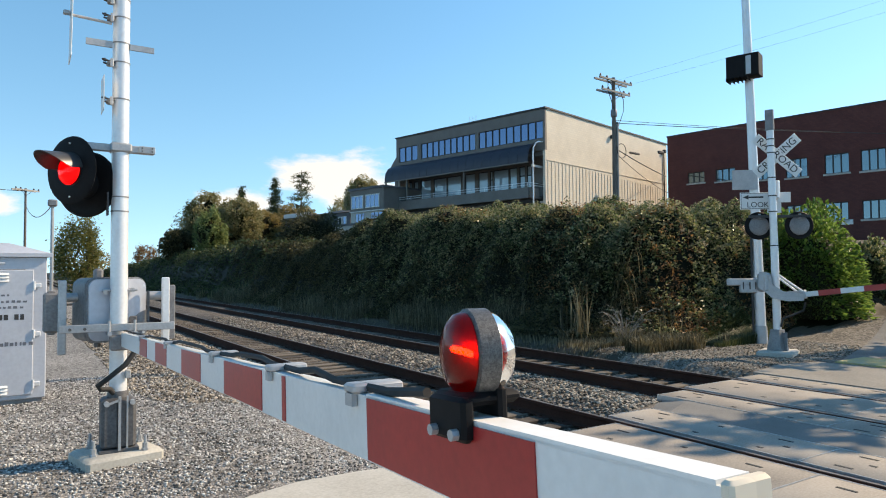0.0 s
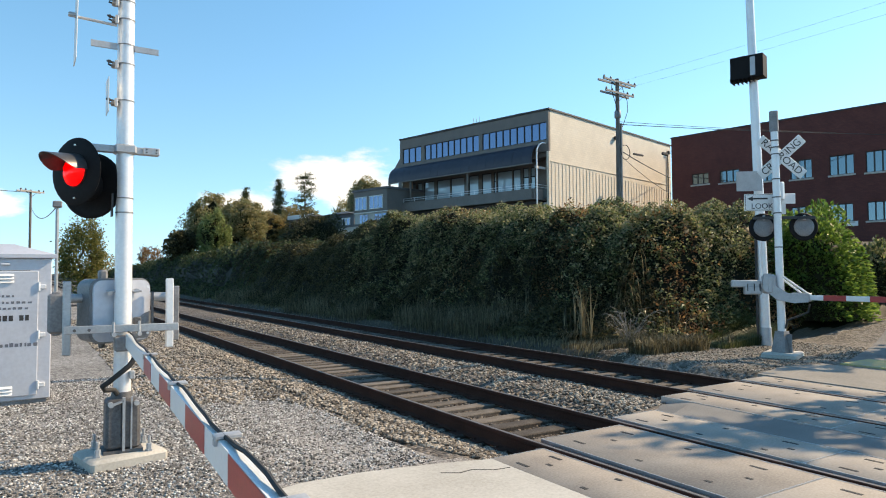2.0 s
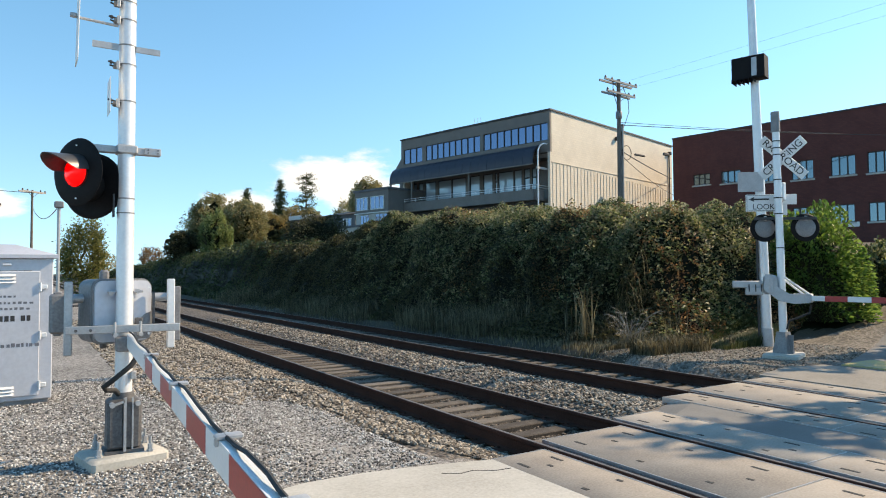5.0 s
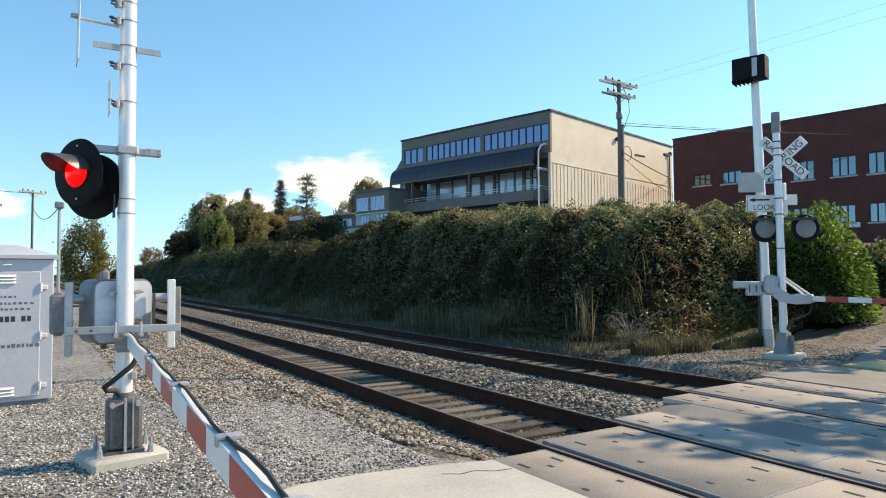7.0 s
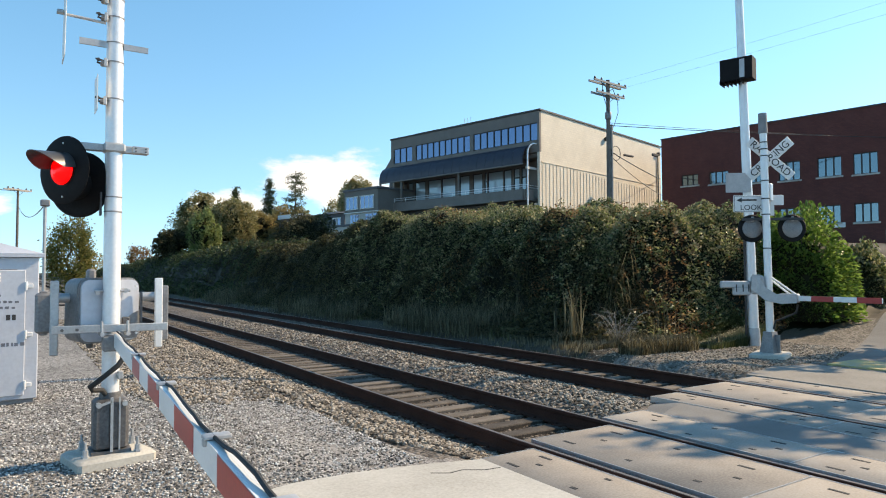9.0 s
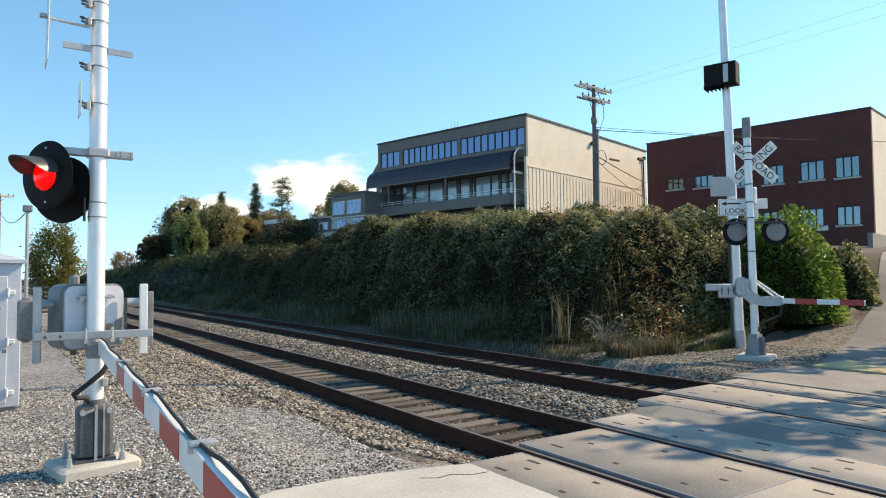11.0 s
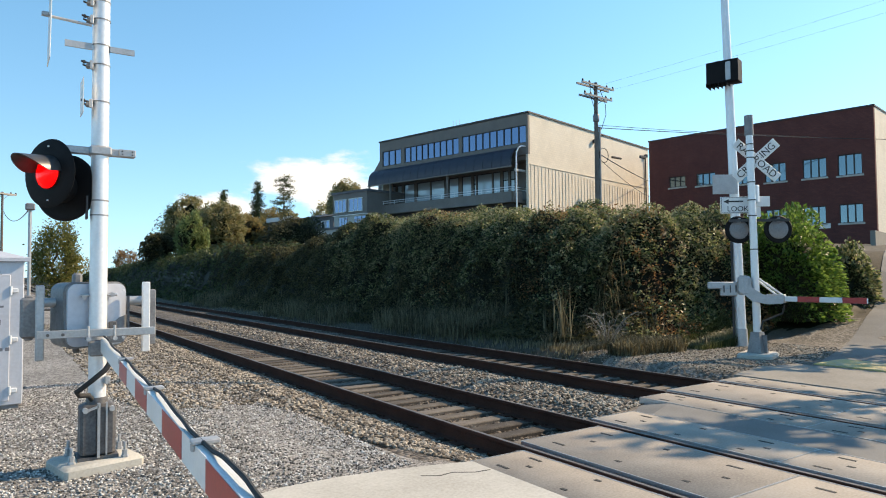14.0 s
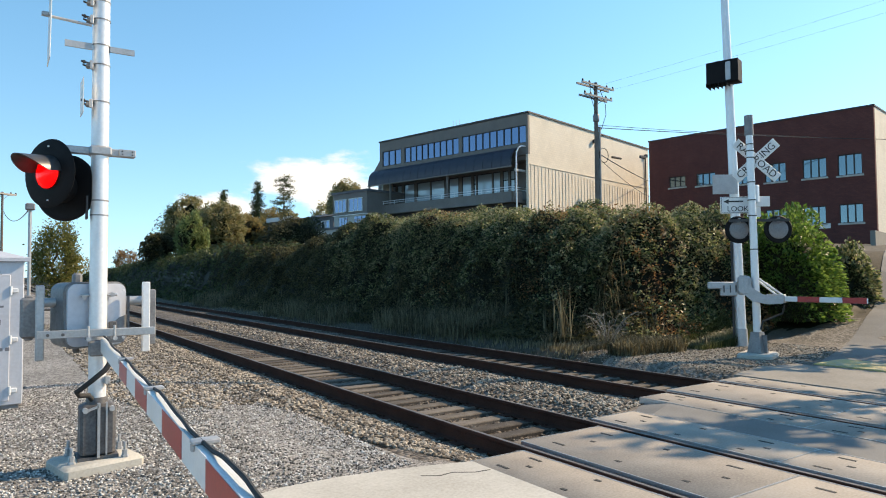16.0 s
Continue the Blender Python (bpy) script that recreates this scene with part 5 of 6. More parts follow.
# ---- crossing signals ----
def disc_head(parent, at, lit=False, r=0.325, hood=True, name="signal_head"):
    """A round black background with hood and red lens; faces local -y."""
    head = part(name, Shape().lathe([(0.02, -0.02), (r - 0.02, -0.02), (r, 0.0), (r - 0.02, 0.012), (0.155, 0.012)], pose(0, 0, 0, 90), n=48), black_paint, parent, "matt black round signal background", at=at)
    if hood:
        part("housing", Shape().lathe([(0.13, -0.02), (0.15, -0.04), (0.15, -0.10), (0.06, -0.16), (0.02, -0.16)], pose(0, 0, 0, 90), n=28), black_paint, head)
        part("lens", Shape().lathe([(0.148, 0.0), (0.14, 0.02), (0.10, 0.042), (0.05, 0.054), (0.004, 0.057)], pose(0, -0.014, 0, 90), n=32, close=False), red_lens, head, "domed red lens")
        part("reflector", Shape().lathe([(0.15, 0.0), (0.002, -0.002)], pose(0, -0.014, 0, 90), n=28, close=False), red_cup, head)
        n, rr, ln = 26, 0.165, 0.34
        v = []
        for layer in (rr, rr - 0.006):
            for i in range(n + 1):
                a = radians(5 + 170 * i / n)
                cut = 0.25 + 0.75 * max(0.0, math.sin(a)) ** 0.7
                for y in (-0.012, -ln * cut):
                    v.append((layer * math.cos(a), y, layer * math.sin(a) - 0.03 * (y / -ln)))
        m = 2 * (n + 1)
        f = []
        for i in range(n):
            f.append((2 * i, 2 * i + 2, 2 * i + 3, 2 * i + 1))
            f.append((m + 2 * i, m + 2 * i + 1, m + 2 * i + 3, m + 2 * i + 2))
            f.append((2 * i + 1, 2 * i + 3, m + 2 * i + 3, m + 2 * i + 1))
        part("hood", Shape().add(v, f), hood_paint, head, "black visor, its paint lightened for the sunlit top")
    for z in (r - 0.07, -r + 0.07):
        part("bolt", Shape().lathe([(0.008, 0.0), (0.008, 0.012)], pose(0, -0.010, z, 90), n=8), silver, head)
    return head


MX, MY, MZ = 0.80, 7.08, 0.1
PIV = Vector((0.02, -0.2, 1.16))  # gate pivot in the mast's space
ARM_TURN = 3.26


def near_signal():
    s = thing("crossing_gate", pose(MX, MY, MZ), "aluminium railway crossing mast with red flasher, gate arm and foundation", "crossing signal")
    part("foundation", Shape().box(-0.35, 0.34, -0.28, 0.30, -0.25, 0.1, pose(0, 0, 0, 0, 0, 12), b=0.03), concrete, s, "pale concrete foundation block")
    part("mast", Shape().tube((0, 0, 0.5), (0.0, 0, 6.2), 0.078, 0.076, n=24), silver, s, "bright aluminium tube")
    base = part("junction_base", Shape().box(-0.15, 0.15, -0.13, 0.13, 0.12, 0.60, b=0.03).box(-0.17, 0.17, -0.15, 0.15, 0.10, 0.13).lathe([(0.1, 0.6), (0.09, 0.66), (0.08, 0.66)], n=20), dark_cast, s, "weathered dark grey cast base")
    part("rib", Shape().box(-0.012, 0.012, -0.16, -0.13, 0.12, 0.62).box(0.06, 0.075, -0.145, -0.13, 0.12, 0.62), galv, base)
    part("cover", Shape().box(-0.13, -0.02, -0.142, -0.128, 0.16, 0.56, b=0.004), dark_cast, base)
    for dx, dy in ((-0.22, -0.18), (0.22, -0.18), (0.22, 0.18), (-0.22, 0.18)):
        part("anchor_bolt", Shape().tube((dx, dy, 0.0), (dx, dy, 0.24), 0.014, n=8).lathe([(0.035, 0.1), (0.035, 0.12), (0.026, 0.12), (0.026, 0.17)], pose(dx, dy, 0), n=6), galv, base)
    for dx in (-0.11, 0.11):
        part("clamp_bolt", Shape().tube((dx, -0.17, 0.56), (dx, -0.1, 0.56), 0.025, n=8), galv, base)
    part("guard", Shape().box(0.05, 0.18, -0.16, -0.14, 0.55, 0.57, pose(0, 0, 0, 0, -18)), galv, base)
    # mechanism case behind the mast, with its counterweight arms
    def rounded(w0, w1, z0, z1, r):
        out = []
        for cx, cz, a0 in ((w1 - r, z1 - r, 0), (w0 + r, z1 - r, 90), (w0 + r, z0 + r, 180), (w1 - r, z0 + r, 270)):
            out += [(cx + r * math.cos(radians(a0 + k * 15)), cz + r * math.sin(radians(a0 + k * 15))) for k in range(7)]
        return out

    lean = pose(0, 0.09, 0, 0, 0, 14) @ pose(0, 0, 0, 90)
    case = part("mechanism_case", Shape().prism(rounded(-0.28, 0.28, 1.12, 1.74, 0.09), -0.40, -0.02, lean), cast_grey, s, "light grey gate mechanism case with rounded corners")
    part("case_front", Shape().prism(rounded(-0.265, 0.265, 1.135, 1.725, 0.08), -0.022, 0.012, lean), cab_paint, case, "pale grey rounded cover")
    part("cover_rim", Shape().prism(rounded(-0.285, 0.285, 1.115, 1.745, 0.095), -0.06, -0.04, lean), cast_grey, case)
    part("lower_cover", Shape().prism([(0.05, 1.15), (0.24, 1.15), (0.27, 1.2), (0.27, 1.42), (0.2, 1.39), (0.1, 1.3)], 0.012, 0.03, lean), cast_grey, case, "dark lower latch cover")
    part("case_lug", Shape().box(-0.2, -0.12, 0.14, 0.3, 1.72, 1.83, b=0.02), cast_grey, case)
    part("u_bolt", Shape().tube((-0.15, -0.02, 1.62), (0.16, -0.02, 1.62), 0.012, n=8).tube((-0.12, -0.03, 1.6), (-0.12, 0.1, 1.62), 0.022, n=8).tube((0.12, -0.03, 1.62), (0.12, 0.1, 1.62), 0.022, n=8), galv, case)
    part("shaft", Shape().tube((-0.56, 0.3, 1.55), (0.5, 0.3, 1.55), 0.045, n=12), galv, case)
    for x, z0, z1, y, m in ((-0.47, 1.02, 1.72, 0.1, galv), (-0.55, 1.2, 1.62, 0.28, cast_grey), (0.43, 1.05, 1.74, 0.05, silver), (0.52, 1.1, 1.66, 0.25, cast_grey)):
        part("counterweight_arm", Shape().box(x - 0.035, x + 0.035, y - 0.03, y + 0.03, z0, z1, b=0.008), m, case)
    for x in (-0.16, 0.12):
        part("cable_gland", Shape().tube((x, 0.24, 1.15), (x, 0.24, 1.06), 0.035, 0.028, n=10), dark_cast, case)
    for x, z in ((-0.24, 1.2), (0.23, 1.2), (-0.24, 1.66), (0.23, 1.66)):
        part("case_bolt", Shape().tube((x, 0.06, z), (x, 0.08, z), 0.013, n=8), silver, case)
    part("hinge", Shape().tube((0.275, 0.1, 1.3), (0.275, 0.1, 1.6), 0.014, n=8), dark_cast, case)
    part("latch", Shape().box(0.10, 0.17, 0.05, 0.078, 1.28, 1.36, b=0.008), dark_cast, case)
    part("counterweight", Shape().box(-0.62, -0.46, 0.22, 0.42, 1.22, 1.6, b=0.02), cast_grey, case)
    part("support_bar", Shape().box(-0.49, 0.49, -0.16, -0.10, 1.235, 1.305, pose(0, 0, 0, 0, 0, -6), b=0.004), galv, s, "flat grey support bar")
    for x in (-0.42, -0.3, 0.3, 0.42):
        part("bar_bolt", Shape().tube((x, -0.18, 1.27), (x, -0.15, 1.27), 0.014, n=8), dark_cast, s)
    part("arm_collar", Shape().box(-0.09, 0.1, -0.22, -0.07, 1.06, 1.2, b=0.012), cast_grey, s)
    for x in (-0.1, 0.12):
        part("yoke_bolt", Shape().tube((x, -0.24, 1.22), (x, -0.08, 1.22), 0.02, n=8).tube((x, -0.19, 1.2), (x, -0.19, 1.34), 0.012, n=8), galv, s)
    part("arm_cable", Shape().pipe([(0.12, -0.22, 1.05), (0.03, -0.26, 0.93), (-0.12, -0.22, 0.80), (-0.185, -0.16, 0.74), (-0.16, -0.12, 0.70), (-0.08, -0.09, 0.69), (-0.03, -0.05, 0.62)], 0.024, n=10), rubber, s, "thick black flexible cable")
    part("conduit_fitting", Shape().box(0.05, 0.1, -0.11, -0.06, 0.78, 0.86, b=0.008), galv, s)
    # bands, ladder clamps and signs seen edge on
    for z in (1.16, 2.52, 2.38, 3.47, 3.83, 4.02, 4.27, 4.45):
        part("band", Shape().lathe([(0.081, z - 0.006), (0.081, z + 0.006)], n=24, close=False), cast_grey, s)
    for z in (3.43, 3.80, 4.24, 4.41):
        clamp = part("band_clamp", Shape().box(-0.13, -0.07, -0.075, 0.01, z - 0.018, z + 0.022, b=0.008), cast_grey, s)
        part("clamp_bolt", Shape().tube((-0.175, -0.055, z + 0.035), (-0.06, -0.055, z + 0.015), 0.010, n=7).tube((-0.16, -0.02, z + 0.012), (-0.06, -0.02, z - 0.012), 0.009, n=7).lathe([(0.018, -0.01), (0.018, 0.01)], pose(-0.15, -0.055, z + 0.03, 0, 90), n=6), dark_metal, clamp)
        part("clamp_ear", Shape().box(-0.105, -0.075, -0.095, -0.07, z - 0.04, z + 0.045, b=0.006), galv, clamp)
    part("sign_bracket", Shape().tube((-0.5, -0.06, 4.21), (-0.09, -0.06, 4.19), 0.014, n=8).box(-0.5, -0.44, -0.085, -0.035, 4.2, 4.24, b=0.008), galv, s)
    part("crossbuck_blade", Shape().box(-0.51, -0.501, -0.22, 0.12, 3.77, 4.75, pose(0, 0, 0, 0, 1), b=0.002), white_paint, s, "white sign blade seen edge on")
    part("small_sign", Shape().box(-0.164, -0.158, -0.16, 0.10, 3.33, 3.66), white_paint, s, "white plate seen edge on")
    part("cross_bar", Shape().box(-0.31, -0.08, -0.05, -0.03, 3.96, 4.02), galv, s)
    part("cross_bar", Shape().box(0.07, 0.29, -0.05, -0.03, 3.965, 4.02), galv, s)
    part("side_plate", Shape().box(-0.115, -0.10, -0.05, 0.05, 2.34, 2.56), dark_metal, s)
    # flasher cross arm
    arm = part("flasher_arm", Shape().box(-0.30, 0.31, -0.02, 0.05, 2.96, 3.03, b=0.006).box(-0.095, 0.095, -0.09, 0.09, 2.95, 3.04, b=0.015), galv, s, "grey flasher cross arm")
    part("end_fitting", Shape().box(0.16, 0.31, -0.045, -0.02, 2.96, 3.03, b=0.005), galv, arm)
    for x, z in ((0.19, 2.98), (0.19, 3.01), (0.28, 2.98), (0.28, 3.01)):
        part("arm_bolt", Shape().tube((x, -0.055, z), (x, -0.04, z), 0.007, n=7), dark_metal, arm)
    part("hanger", Shape().tube((-0.30, 0.02, 2.97), (-0.45, 0.10, 3.0), 0.035, n=10).tube((-0.45, 0.10, 3.0), (-0.45, 0.10, 2.86), 0.03, n=10), silver, arm)
    front = disc_head(s, pose(-0.415, -0.02, 2.75, 0, 0, -55), r=0.32)
    disc_head(s, pose(-0.27, 0.16, 2.645, 0, 0, 140), r=0.32, name="rear_signal_head")
    glow = part("led_panel", Shape().lathe([(0.143, -0.002), (0.143, 0.002)], pose(0, 0, 0, 90), n=24), led_glow, front, "red light panel, glowing on one face")
    glow.data.materials.append(red_cup)
    for p in glow.data.polygons:
        p.material_index = 0 if p.normal.y < -0.5 else 1
    return s, glow


def gate_arm(s):
    """The striped arm; pivots at its origin and reaches along local -y."""
    L, h0, h1, t = 6.61, 0.125, 0.098, 0.038
    arm = part("gate_arm", Shape().add([(x, y, z) for y, h in ((0, h0), (-L, h1)) for x, z in ((-t / 2, -h / 2), (t / 2, -h / 2), (t / 2, h / 2), (-t / 2, h / 2))],
                                       [(0, 1, 2, 3), (7, 6, 5, 4), (0, 4, 5, 1), (1, 5, 6, 2), (2, 6, 7, 3), (3, 7, 4, 0)]), white_sheet, s, "red and white striped gate arm",
               at=Matrix.Translation(PIV) @ pose(0, 0, 0, -1.0, 0, -ARM_TURN))
    return arm, L, h0, h1, t


def far_signal():
    s = thing("crossing_gate", pose(14.05, 8.36, 0.0), "aluminium crossing mast with crossbuck, lights and lowered gate", "crossing signal")
    part("foundation", Shape().box(-0.42, 0.42, -0.36, 0.36, -0.2, 0.1, pose(0, 0, 0, 0, 0, 20), b=0.03), concrete, s, "grey concrete foundation")
    part("mast", Shape().tube((0, 0, 0.45), (-0.12, 0, 5.35), 0.085, 0.075, n=20), silver, s, "bright aluminium tube")
    part("mast_cap", Shape().tube((-0.115, 0, 4.95), (-0.125, 0, 5.4), 0.095, 0.09, n=16), cast_grey, s)
    b = part("junction_base", Shape().add([(-0.16, -0.16, 0.1), (0.16, -0.16, 0.1), (0.16, 0.16, 0.1), (-0.16, 0.16, 0.1), (-0.1, -0.1, 0.56), (0.1, -0.1, 0.56), (0.1, 0.1, 0.56), (-0.1, 0.1, 0.56)],
                                          [(3, 2, 1, 0), (4, 5, 6, 7), (0, 1, 5, 4), (1, 2, 6, 5), (2, 3, 7, 6), (3, 0, 4, 7)]), cast_grey, s)
    part("fin", Shape().box(-0.01, 0.01, -0.22, -0.1, 0.1, 0.5).box(0.1, 0.22, -0.01, 0.01, 0.1, 0.45), cast_grey, b)
    for z in (4.45, 4.6, 4.75, 3.9, 3.5, 3.15, 2.4):
        part("band", Shape().lathe([(0.09, z - 0.012), (0.09, z + 0.012)], pose(-0.12 * (z - 0.45) / 4.9, 0, 0), n=18, close=False), dark_metal, s)
    face = pose(0, 0, 0, 0, 0, -38)
    # crossbuck: two lettered blades on the mast's far side
    for words, lean, dy in (("RAILROAD", -42, 0.13), ("CROSSING", 42, 0.155)):
        m = pose(0, 0, 4.42) @ face @ pose(0.13, dy, 0, 0, -lean, 0)
        blade = part("crossbuck_blade", Shape().box(-0.62, 0.62, -0.012, 0.0, -0.115, 0.115, b=0.004), white_paint, s, "white lettered crossbuck blade", at=m)
        text_part(words, 0.225, letter_black, blade, pose(0, -0.0145, 0, 90))
    face2 = face @ pose(-0.14, 0, 0.12)
    sign = part("look_sign", Shape().box(-0.55, 0.12, 0.12, 0.135, 3.1, 3.48, face2, b=0.006), white_paint, s, "white sign with black arrow and lettering")
    text_part("LOOK", 0.17, letter_black, sign, face2 @ pose(-0.17, 0.1175, 3.2, 90))
    part("arrow", Shape().box(-0.38, -0.05, 0.113, 0.118, 3.355, 3.39, face2).add([(-0.49, 0.1155, 3.372), (-0.37, 0.113, 3.32), (-0.37, 0.113, 3.425), (-0.37, 0.118, 3.32), (-0.37, 0.118, 3.425)], [(0, 1, 2), (0, 4, 3), (1, 3, 4, 2), (0, 3, 1), (0, 2, 4)], face2), letter_black, sign)
    for x0, x1, z0, z1 in ((-0.53, 0.1, 3.115, 3.123), (-0.53, 0.1, 3.457, 3.465), (-0.53, -0.522, 3.123, 3.457)):
        part("sign_border", Shape().box(x0, x1, 0.1165, 0.119, z0, z1, face2), letter_black, sign)
    part("back_sign", Shape().box(0.1, 0.40, 0.12, 0.135, 3.37, 3.60, face, b=0.005), white_paint, s, "pale sign plate")
    part("back_plate", Shape().box(-0.1, 0.2, 0.14, 0.155, 3.14, 3.40, face), white_paint, s)
    part("bell", Shape().box(0.04, 0.15, -0.06, 0.08, 3.45, 3.85, b=0.02), silver, s)
    arm = part("flasher_arm", Shape().box(-0.55, 0.75, -0.03, 0.03, 3.02, 3.08, face), dark_metal, s)
    for x in (-0.30, 0.56):
        h = disc_head(s, pose(0, 0, 2.85) @ face @ pose(x, 0.12, 0, 0, 0, 180), hood=False, r=0.31)
        part("rear_case", Shape().lathe([(0.215, 0.02), (0.21, 0.035), (0.19, 0.045), (0.02, 0.055)], pose(0, 0, 0, -90), n=26), cast_grey, h, "grey round rear case")
        part("hanger", Shape().tube((0, 0.05, 0.15), (0, 0.05, 0.26), 0.03, n=8), galv, h)
    # gate machine
    case = part("mechanism_case", Shape().box(-0.34, -0.10, 0.02, 0.26, 1.38, 1.8, b=0.04), galv, s, "silver gate mechanism case")
    yoke = part("arm_yoke", Shape().prism([(-0.36, 1.82), (-0.40, 1.5), (-0.1, 1.24), (0.2, 1.18), (0.5, 1.2), (0.5, 1.34), (0.1, 1.4), (-0.12, 1.55), (-0.22, 1.82)], 0.15, 0.2, pose(0, 0, 0, 0, 0, -50) @ pose(0, 0, 0, 90)), galv, s, "silver gate arm yoke")
    part("brace", Shape().tube((-0.15, -0.15, 1.75), (0.25, -0.55, 1.32), 0.022, n=8).tube((0.02, 0.0, 1.72), (0.3, -0.35, 1.34), 0.022, n=8), white_paint, s, "white brace rod")
    cw = part("counterweight", Shape().box(-1.05, -0.42, -0.05, 0.05, 1.52, 1.68, face, b=0.02).box(-0.78, -0.42, -0.06, 0.06, 1.36, 1.55, face, b=0.02), galv, s, "slotted silver counterweight")
    for x in (-0.72, -0.58, -0.46):
        part("slot", Shape().box(x - 0.012, x + 0.012, -0.063, -0.055, 1.44, 1.60, face), dark_metal, cw)
    part("arm_cable", Shape().pipe([(0.32, -0.45, 1.16), (0.30, -0.42, 0.98), (0.18, -0.26, 0.88), (0.02, -0.12, 0.80), (-0.02, -0.1, 0.62)], 0.024, n=7), rubber, s, "black hanging cable")
    L, t = 1.93, 0.05
    a = part("gate_arm", Shape().box(-t / 2, t / 2, -L, 0, -0.055, 0.055, b=0.006), white_sheet, s, "red and white striped gate arm", at=pose(0.22, -0.25, 1.3))
    for k in range(2):
        y0 = -0.56 - k * 0.91
        part("red_stripe", Shape().box(-t / 2 - 0.004, t / 2 + 0.004, y0 - 0.455, y0, -0.0575, 0.0575), red_sheet, a)
    part("arm_clamp", Shape().box(-0.06, 0.06, -0.28, 0.12, -0.09, 0.1, b=0.015), galv, a)
    return a


def mast_light():
    p = thing("steel_pole", pose(15.9, 9.9, 0.0), "tall pale steel pole carrying a black signal box", "pole")
    part("base", Shape().tube((0, 0, -0.1), (0, 0, 0.45), 0.17, 0.15, n=16), galv, p)
    part("shaft", Shape().tube((0, 0, 0.45), (-0.52, 0, 13.0), 0.13, 0.08, n=16), silver, p, "tapering pale steel shaft")
    box = part("signal_box", Shape().box(-0.5, 0.28, -0.2, 0.2, 6.85, 7.42, pose(-0.42, -0.1, -0.12, 0, 0, -72), b=0.008), black_paint, p, "black louvred signal box")
    for k in range(6):
        part("louvre", Shape().box(-0.5 + k * 0.1, -0.49 + k * 0.1, -0.23, 0.2, 6.79, 6.88, pose(-0.42, -0.1, -0.12, 0, 0, -72)), black_paint, box)
    part("side_panel", Shape().box(-0.02, 0.1, -0.215, -0.2, 6.9, 7.36, pose(-0.42, -0.1, -0.12, 0, 0, -72)), galv, box)
    part("sign_plate", Shape().box(-0.62, 0.0, -0.17, -0.155, 3.9, 4.4, pose(-0.1, 0, 0, 0, 0, -38)), galv, p, "grey blank sign back")
    part("conduit", Shape().tube((-0.16, 0.1, 0.0), (-0.25, 0.05, 3.0), 0.03, n=7), dark_metal, p)
    return p


near, led = near_signal()
arm, ARM_L, H0, H1, ARM_T = gate_arm(near)
far_arm = far_signal()
mast_light()


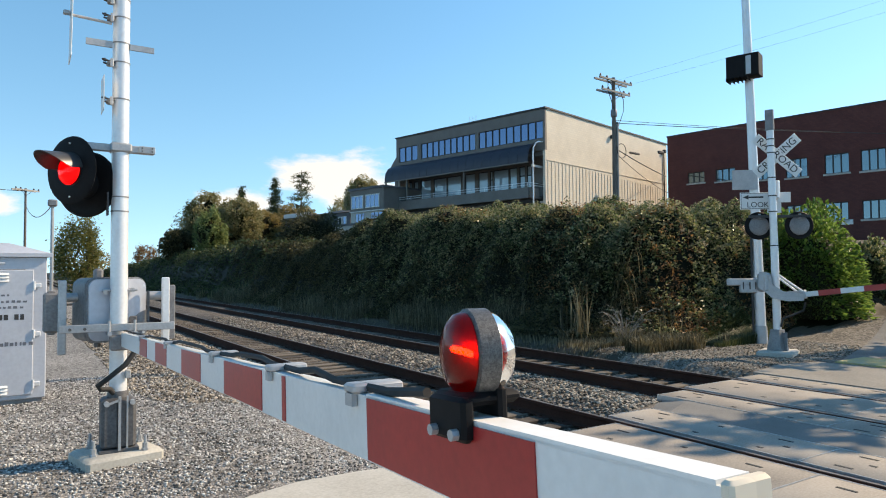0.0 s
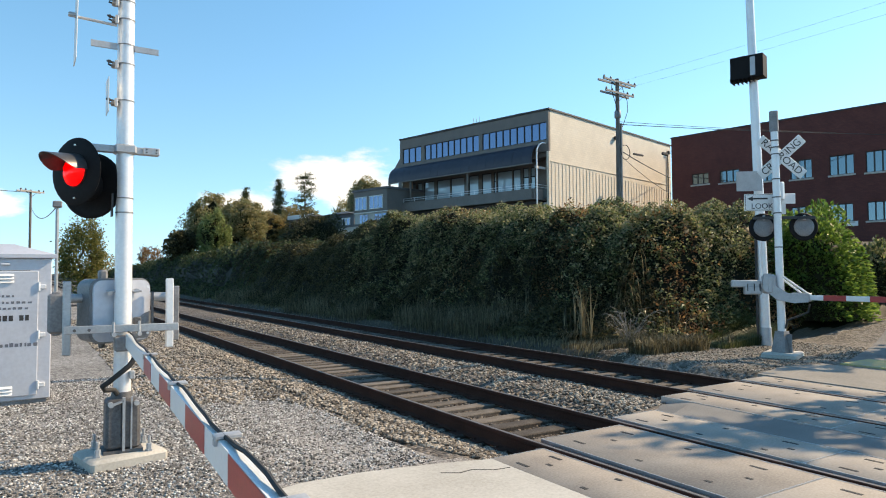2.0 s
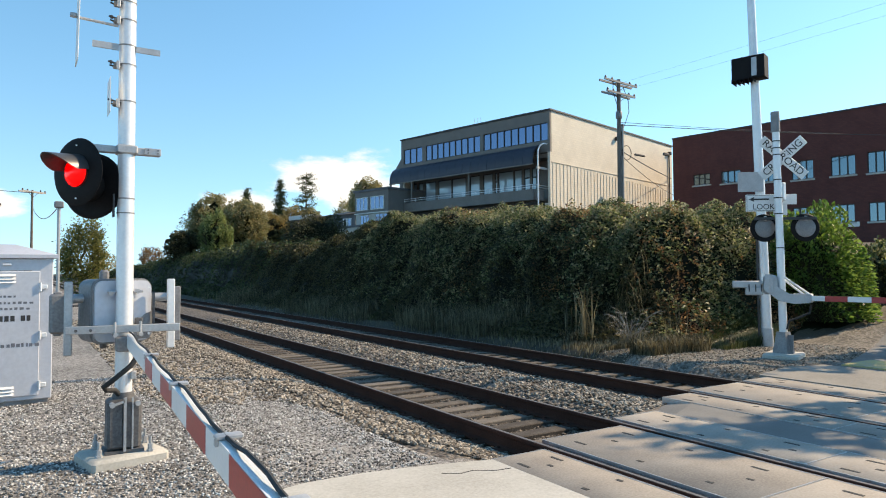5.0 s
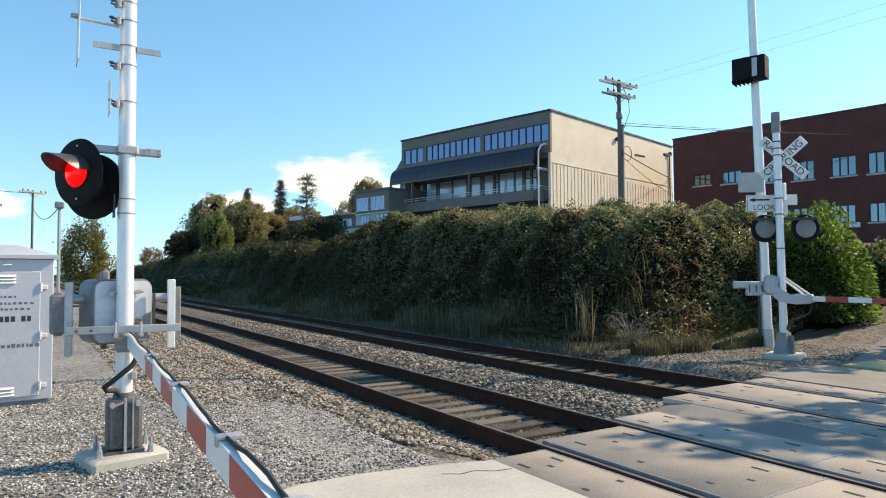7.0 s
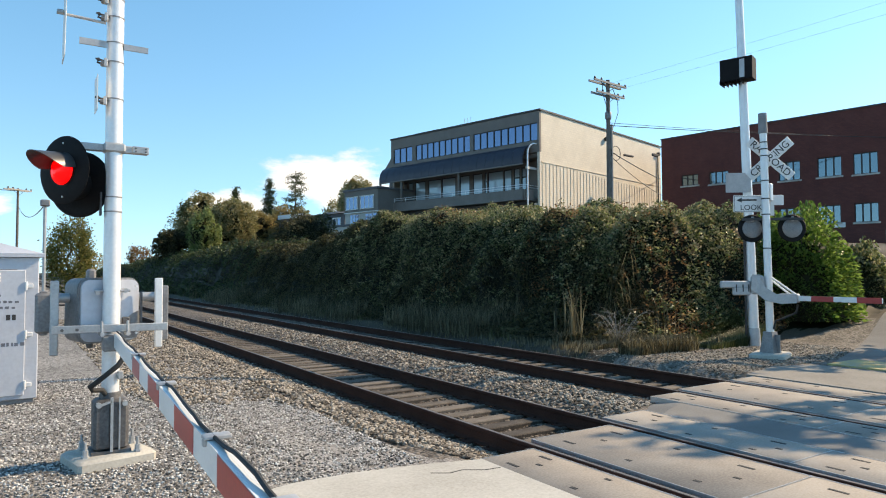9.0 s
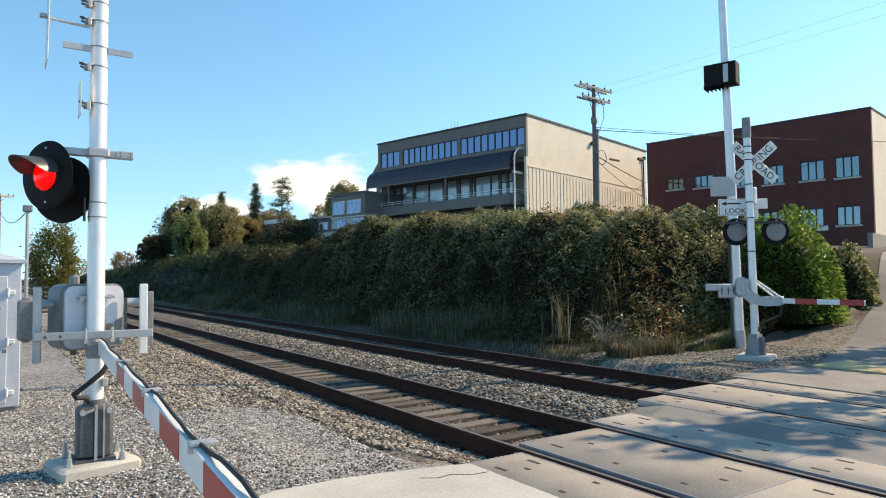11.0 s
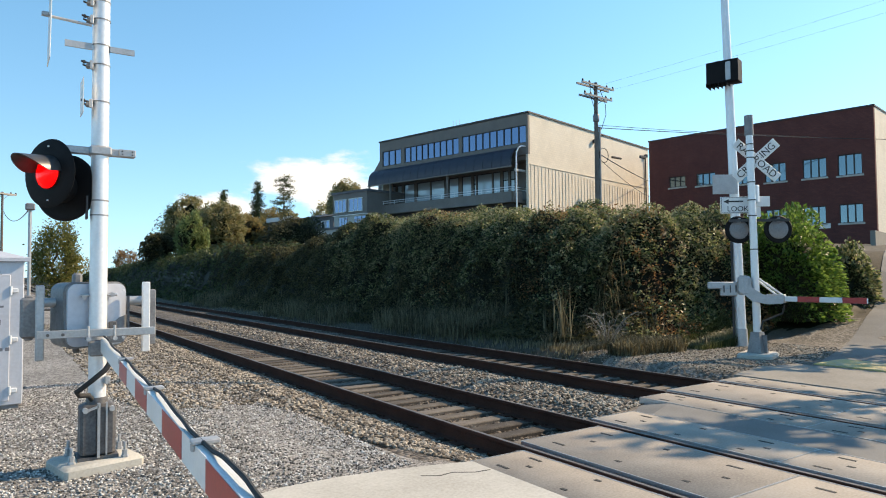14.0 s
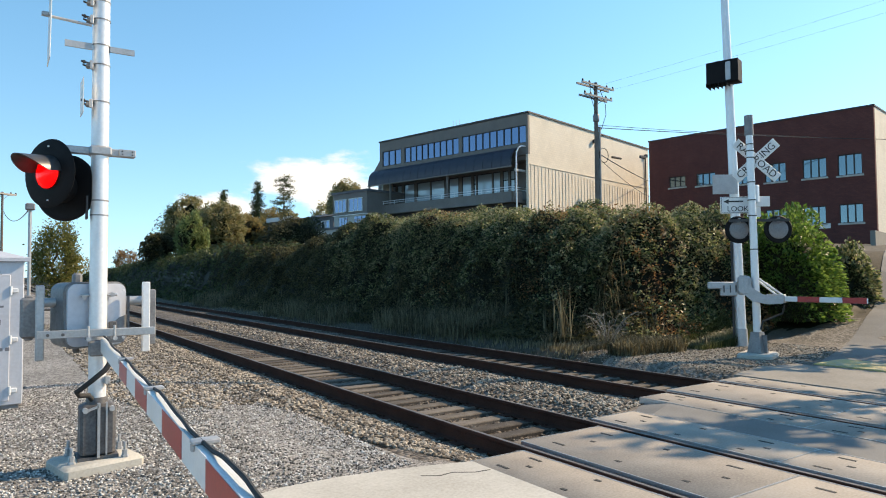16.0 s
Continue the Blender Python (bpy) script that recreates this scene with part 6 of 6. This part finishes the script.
def finish_arm():
    red = ((1.95, 2.43), (2.92, 3.41), (3.93, 4.40), (4.83, 5.29), (5.47, 5.495), (5.955, 6.39))
    for a, b in red:
        ha, hb = H0 + (H1 - H0) * a / ARM_L, H0 + (H1 - H0) * b / ARM_L
        for s in (-1, 1):
            x = s * (ARM_T / 2 + 0.0012)
            part("red_stripe", Shape().add([(x + e, -y, z) for e in (-0.001, 0.001) for y, h in ((a, ha), (b, hb)) for z in (-h / 2 + 0.003, h / 2 - 0.003)],
                                           [(0, 2, 3, 1), (4, 5, 7, 6), (0, 4, 6, 2), (1, 3, 7, 5), (0, 1, 5, 4), (2, 6, 7, 3)]), red_sheet, arm)
    for y in (2.0, 3.4, 4.64, 5.38, 5.9):
        h = H0 + (H1 - H0) * y / ARM_L
        part("cable_clip", Shape().box(-0.03, 0.06, -y - 0.025, -y + 0.025, h / 2, h / 2 + 0.016, b=0.004).box(-0.03, -ARM_T / 2 - 0.002, -y - 0.015, -y + 0.015, h / 2 - 0.02, h / 2), galv, arm)
    pts, r = [], random.Random(5)
    y = 0.0
    while y < 6.2:
        h = H0 + (H1 - H0) * y / ARM_L
        near_clip = min(abs(y - q) for q in (2.0, 3.4, 4.64, 5.38, 5.9))
        pts.append((0.006 + 0.008 * math.sin(y * 4), -y, h / 2 + 0.009 + (0.010 if near_clip > 0.2 else 0.0)))
        y += 0.12
    part("arm_cable", Shape().pipe(pts, 0.0075, n=6), rubber, arm, "black cable clipped along the arm")
    part("white_top", Shape().box(-ARM_T / 2, ARM_T / 2, -ARM_L + 0.005, -5.95, H1 / 2 - 0.004, H1 / 2 + 0.004), white_paint, arm)
    part("end_cap", Shape().box(-ARM_T / 2 - 0.004, ARM_T / 2 + 0.004, -ARM_L - 0.012, -ARM_L, -H1 / 2, H1 / 2 + 0.006, b=0.003).tube((0, -ARM_L - 0.018, 0.02), (0, -ARM_L, 0.02), 0.007, n=8), tan_brick, arm, "tan wooden end cap")
    # clamp-on lamp
    y, z = -6.23, H1 / 2
    br = part("lamp_bracket", Shape().box(-0.035, -0.017, y - 0.045, y + 0.04, z - 0.022, z + 0.03, b=0.005).box(0.017, 0.03, y - 0.045, y + 0.04, z - 0.02, z + 0.04, b=0.004).box(-0.03, 0.055, y - 0.04, y + 0.04, z + 0.018, z + 0.034, b=0.006), black_paint, arm, "black lamp clamp")
    face = pose(0.01, y, z + 0.078, 0, 0, -102)
    turn = face @ pose(0, 0, 0, 90)
    part("lamp_ring", Shape().lathe([(0.050, -0.020), (0.0555, -0.017), (0.0555, 0.008), (0.050, 0.011)], turn, n=36, close=False), speckle, arm, "speckled reflective lamp rim")
    part("lamp_lens", Shape().lathe([(0.052, 0.011), (0.049, 0.023), (0.036, 0.033), (0.015, 0.038), (0.001, 0.039)], turn, n=36, close=False), red_lens, arm, "clear red lamp lens")
    part("rear_lens", Shape().lathe([(0.052, -0.018), (0.049, -0.028), (0.036, -0.042), (0.001, -0.046)], turn, n=36, close=False), red_lens, arm, "clear red lamp lens")
    part("lamp_reflector", Shape().lathe([(0.051, 0.0), (0.001, -0.002)], turn, n=30, close=False), red_cup, arm)
    for k in range(5):
        part("bright_led", Shape().lathe([(0.0035, 0.004), (0.003, 0.008), (0.001, 0.009)], turn @ pose(-0.016 + 0.007 * k, 0.004 - 0.001 * k, 0), n=8, close=False), led_hot, arm)
    for q in (-0.03, 0.02):
        part("clamp_bolt", Shape().tube((-0.044, y + q, z - 0.012), (-0.034, y + q, z - 0.012), 0.007, n=8), galv, br)


speckle = material("speckled_grey_rim", [(0.03, 0.03, 0.03), (0.17, 0.165, 0.16)], 0.5, 0.3, scale=200, fine=600, bump=0.3, depth=0.001)
finish_arm()


# ---- motions ----
def motions():
    rest = Matrix.Translation(PIV)
    rows = [(0.0, 3.6), (0.2, 2.98), (0.4, 2.36), (0.6, 1.74), (0.8, 1.1), (1.0, 0.5), (1.2, 0.12), (1.4, 0.12), (1.6, 0.3), (2.0, 0.32), (16.0, 0.32)]
    walk(arm, [(t, rest @ pose(0, 0, 0, 0, 0, -ARM_TURN) @ pose(0, 0, 0, -e)) for t, e in rows])
    far_rows = [(0.0, 7.0), (0.2, 5.8), (0.4, 4.6), (0.6, 3.5), (0.8, 2.4), (1.0, 1.5), (1.2, 0.7), (1.4, 0.2), (1.6, 0.0), (16.0, 0.0)]
    walk(far_arm, [(t, pose(0.22, -0.25, 1.3) @ pose(0, 0, 0, -e)) for t, e in far_rows])
    def turned(d):
        return pose(0, -0.024, 0, 0, 0, d)

    flash = [(0.0, turned(0)), (0.433, turned(0)), (0.467, turned(60)), (0.5, turned(120)), (0.533, turned(180))]
    for a in (0.867, 1.867, 2.867, 3.833, 4.8, 5.8, 6.767, 7.767, 8.733, 9.733, 10.7, 11.667, 12.667, 13.633, 14.667):
        flash += [(a - 0.1, turned(180)), (a - 0.067, turned(120)), (a - 0.033, turned(60)), (a, turned(0)), (a + 0.5, turned(0)), (a + 0.533, turned(60)), (a + 0.567, turned(120)), (a + 0.6, turned(180))]
    flash += [(15.567, turned(180)), (15.6, turned(120)), (15.633, turned(60)), (15.667, turned(0)), (16.0, turned(0))]
    walk(led, flash)


motions()
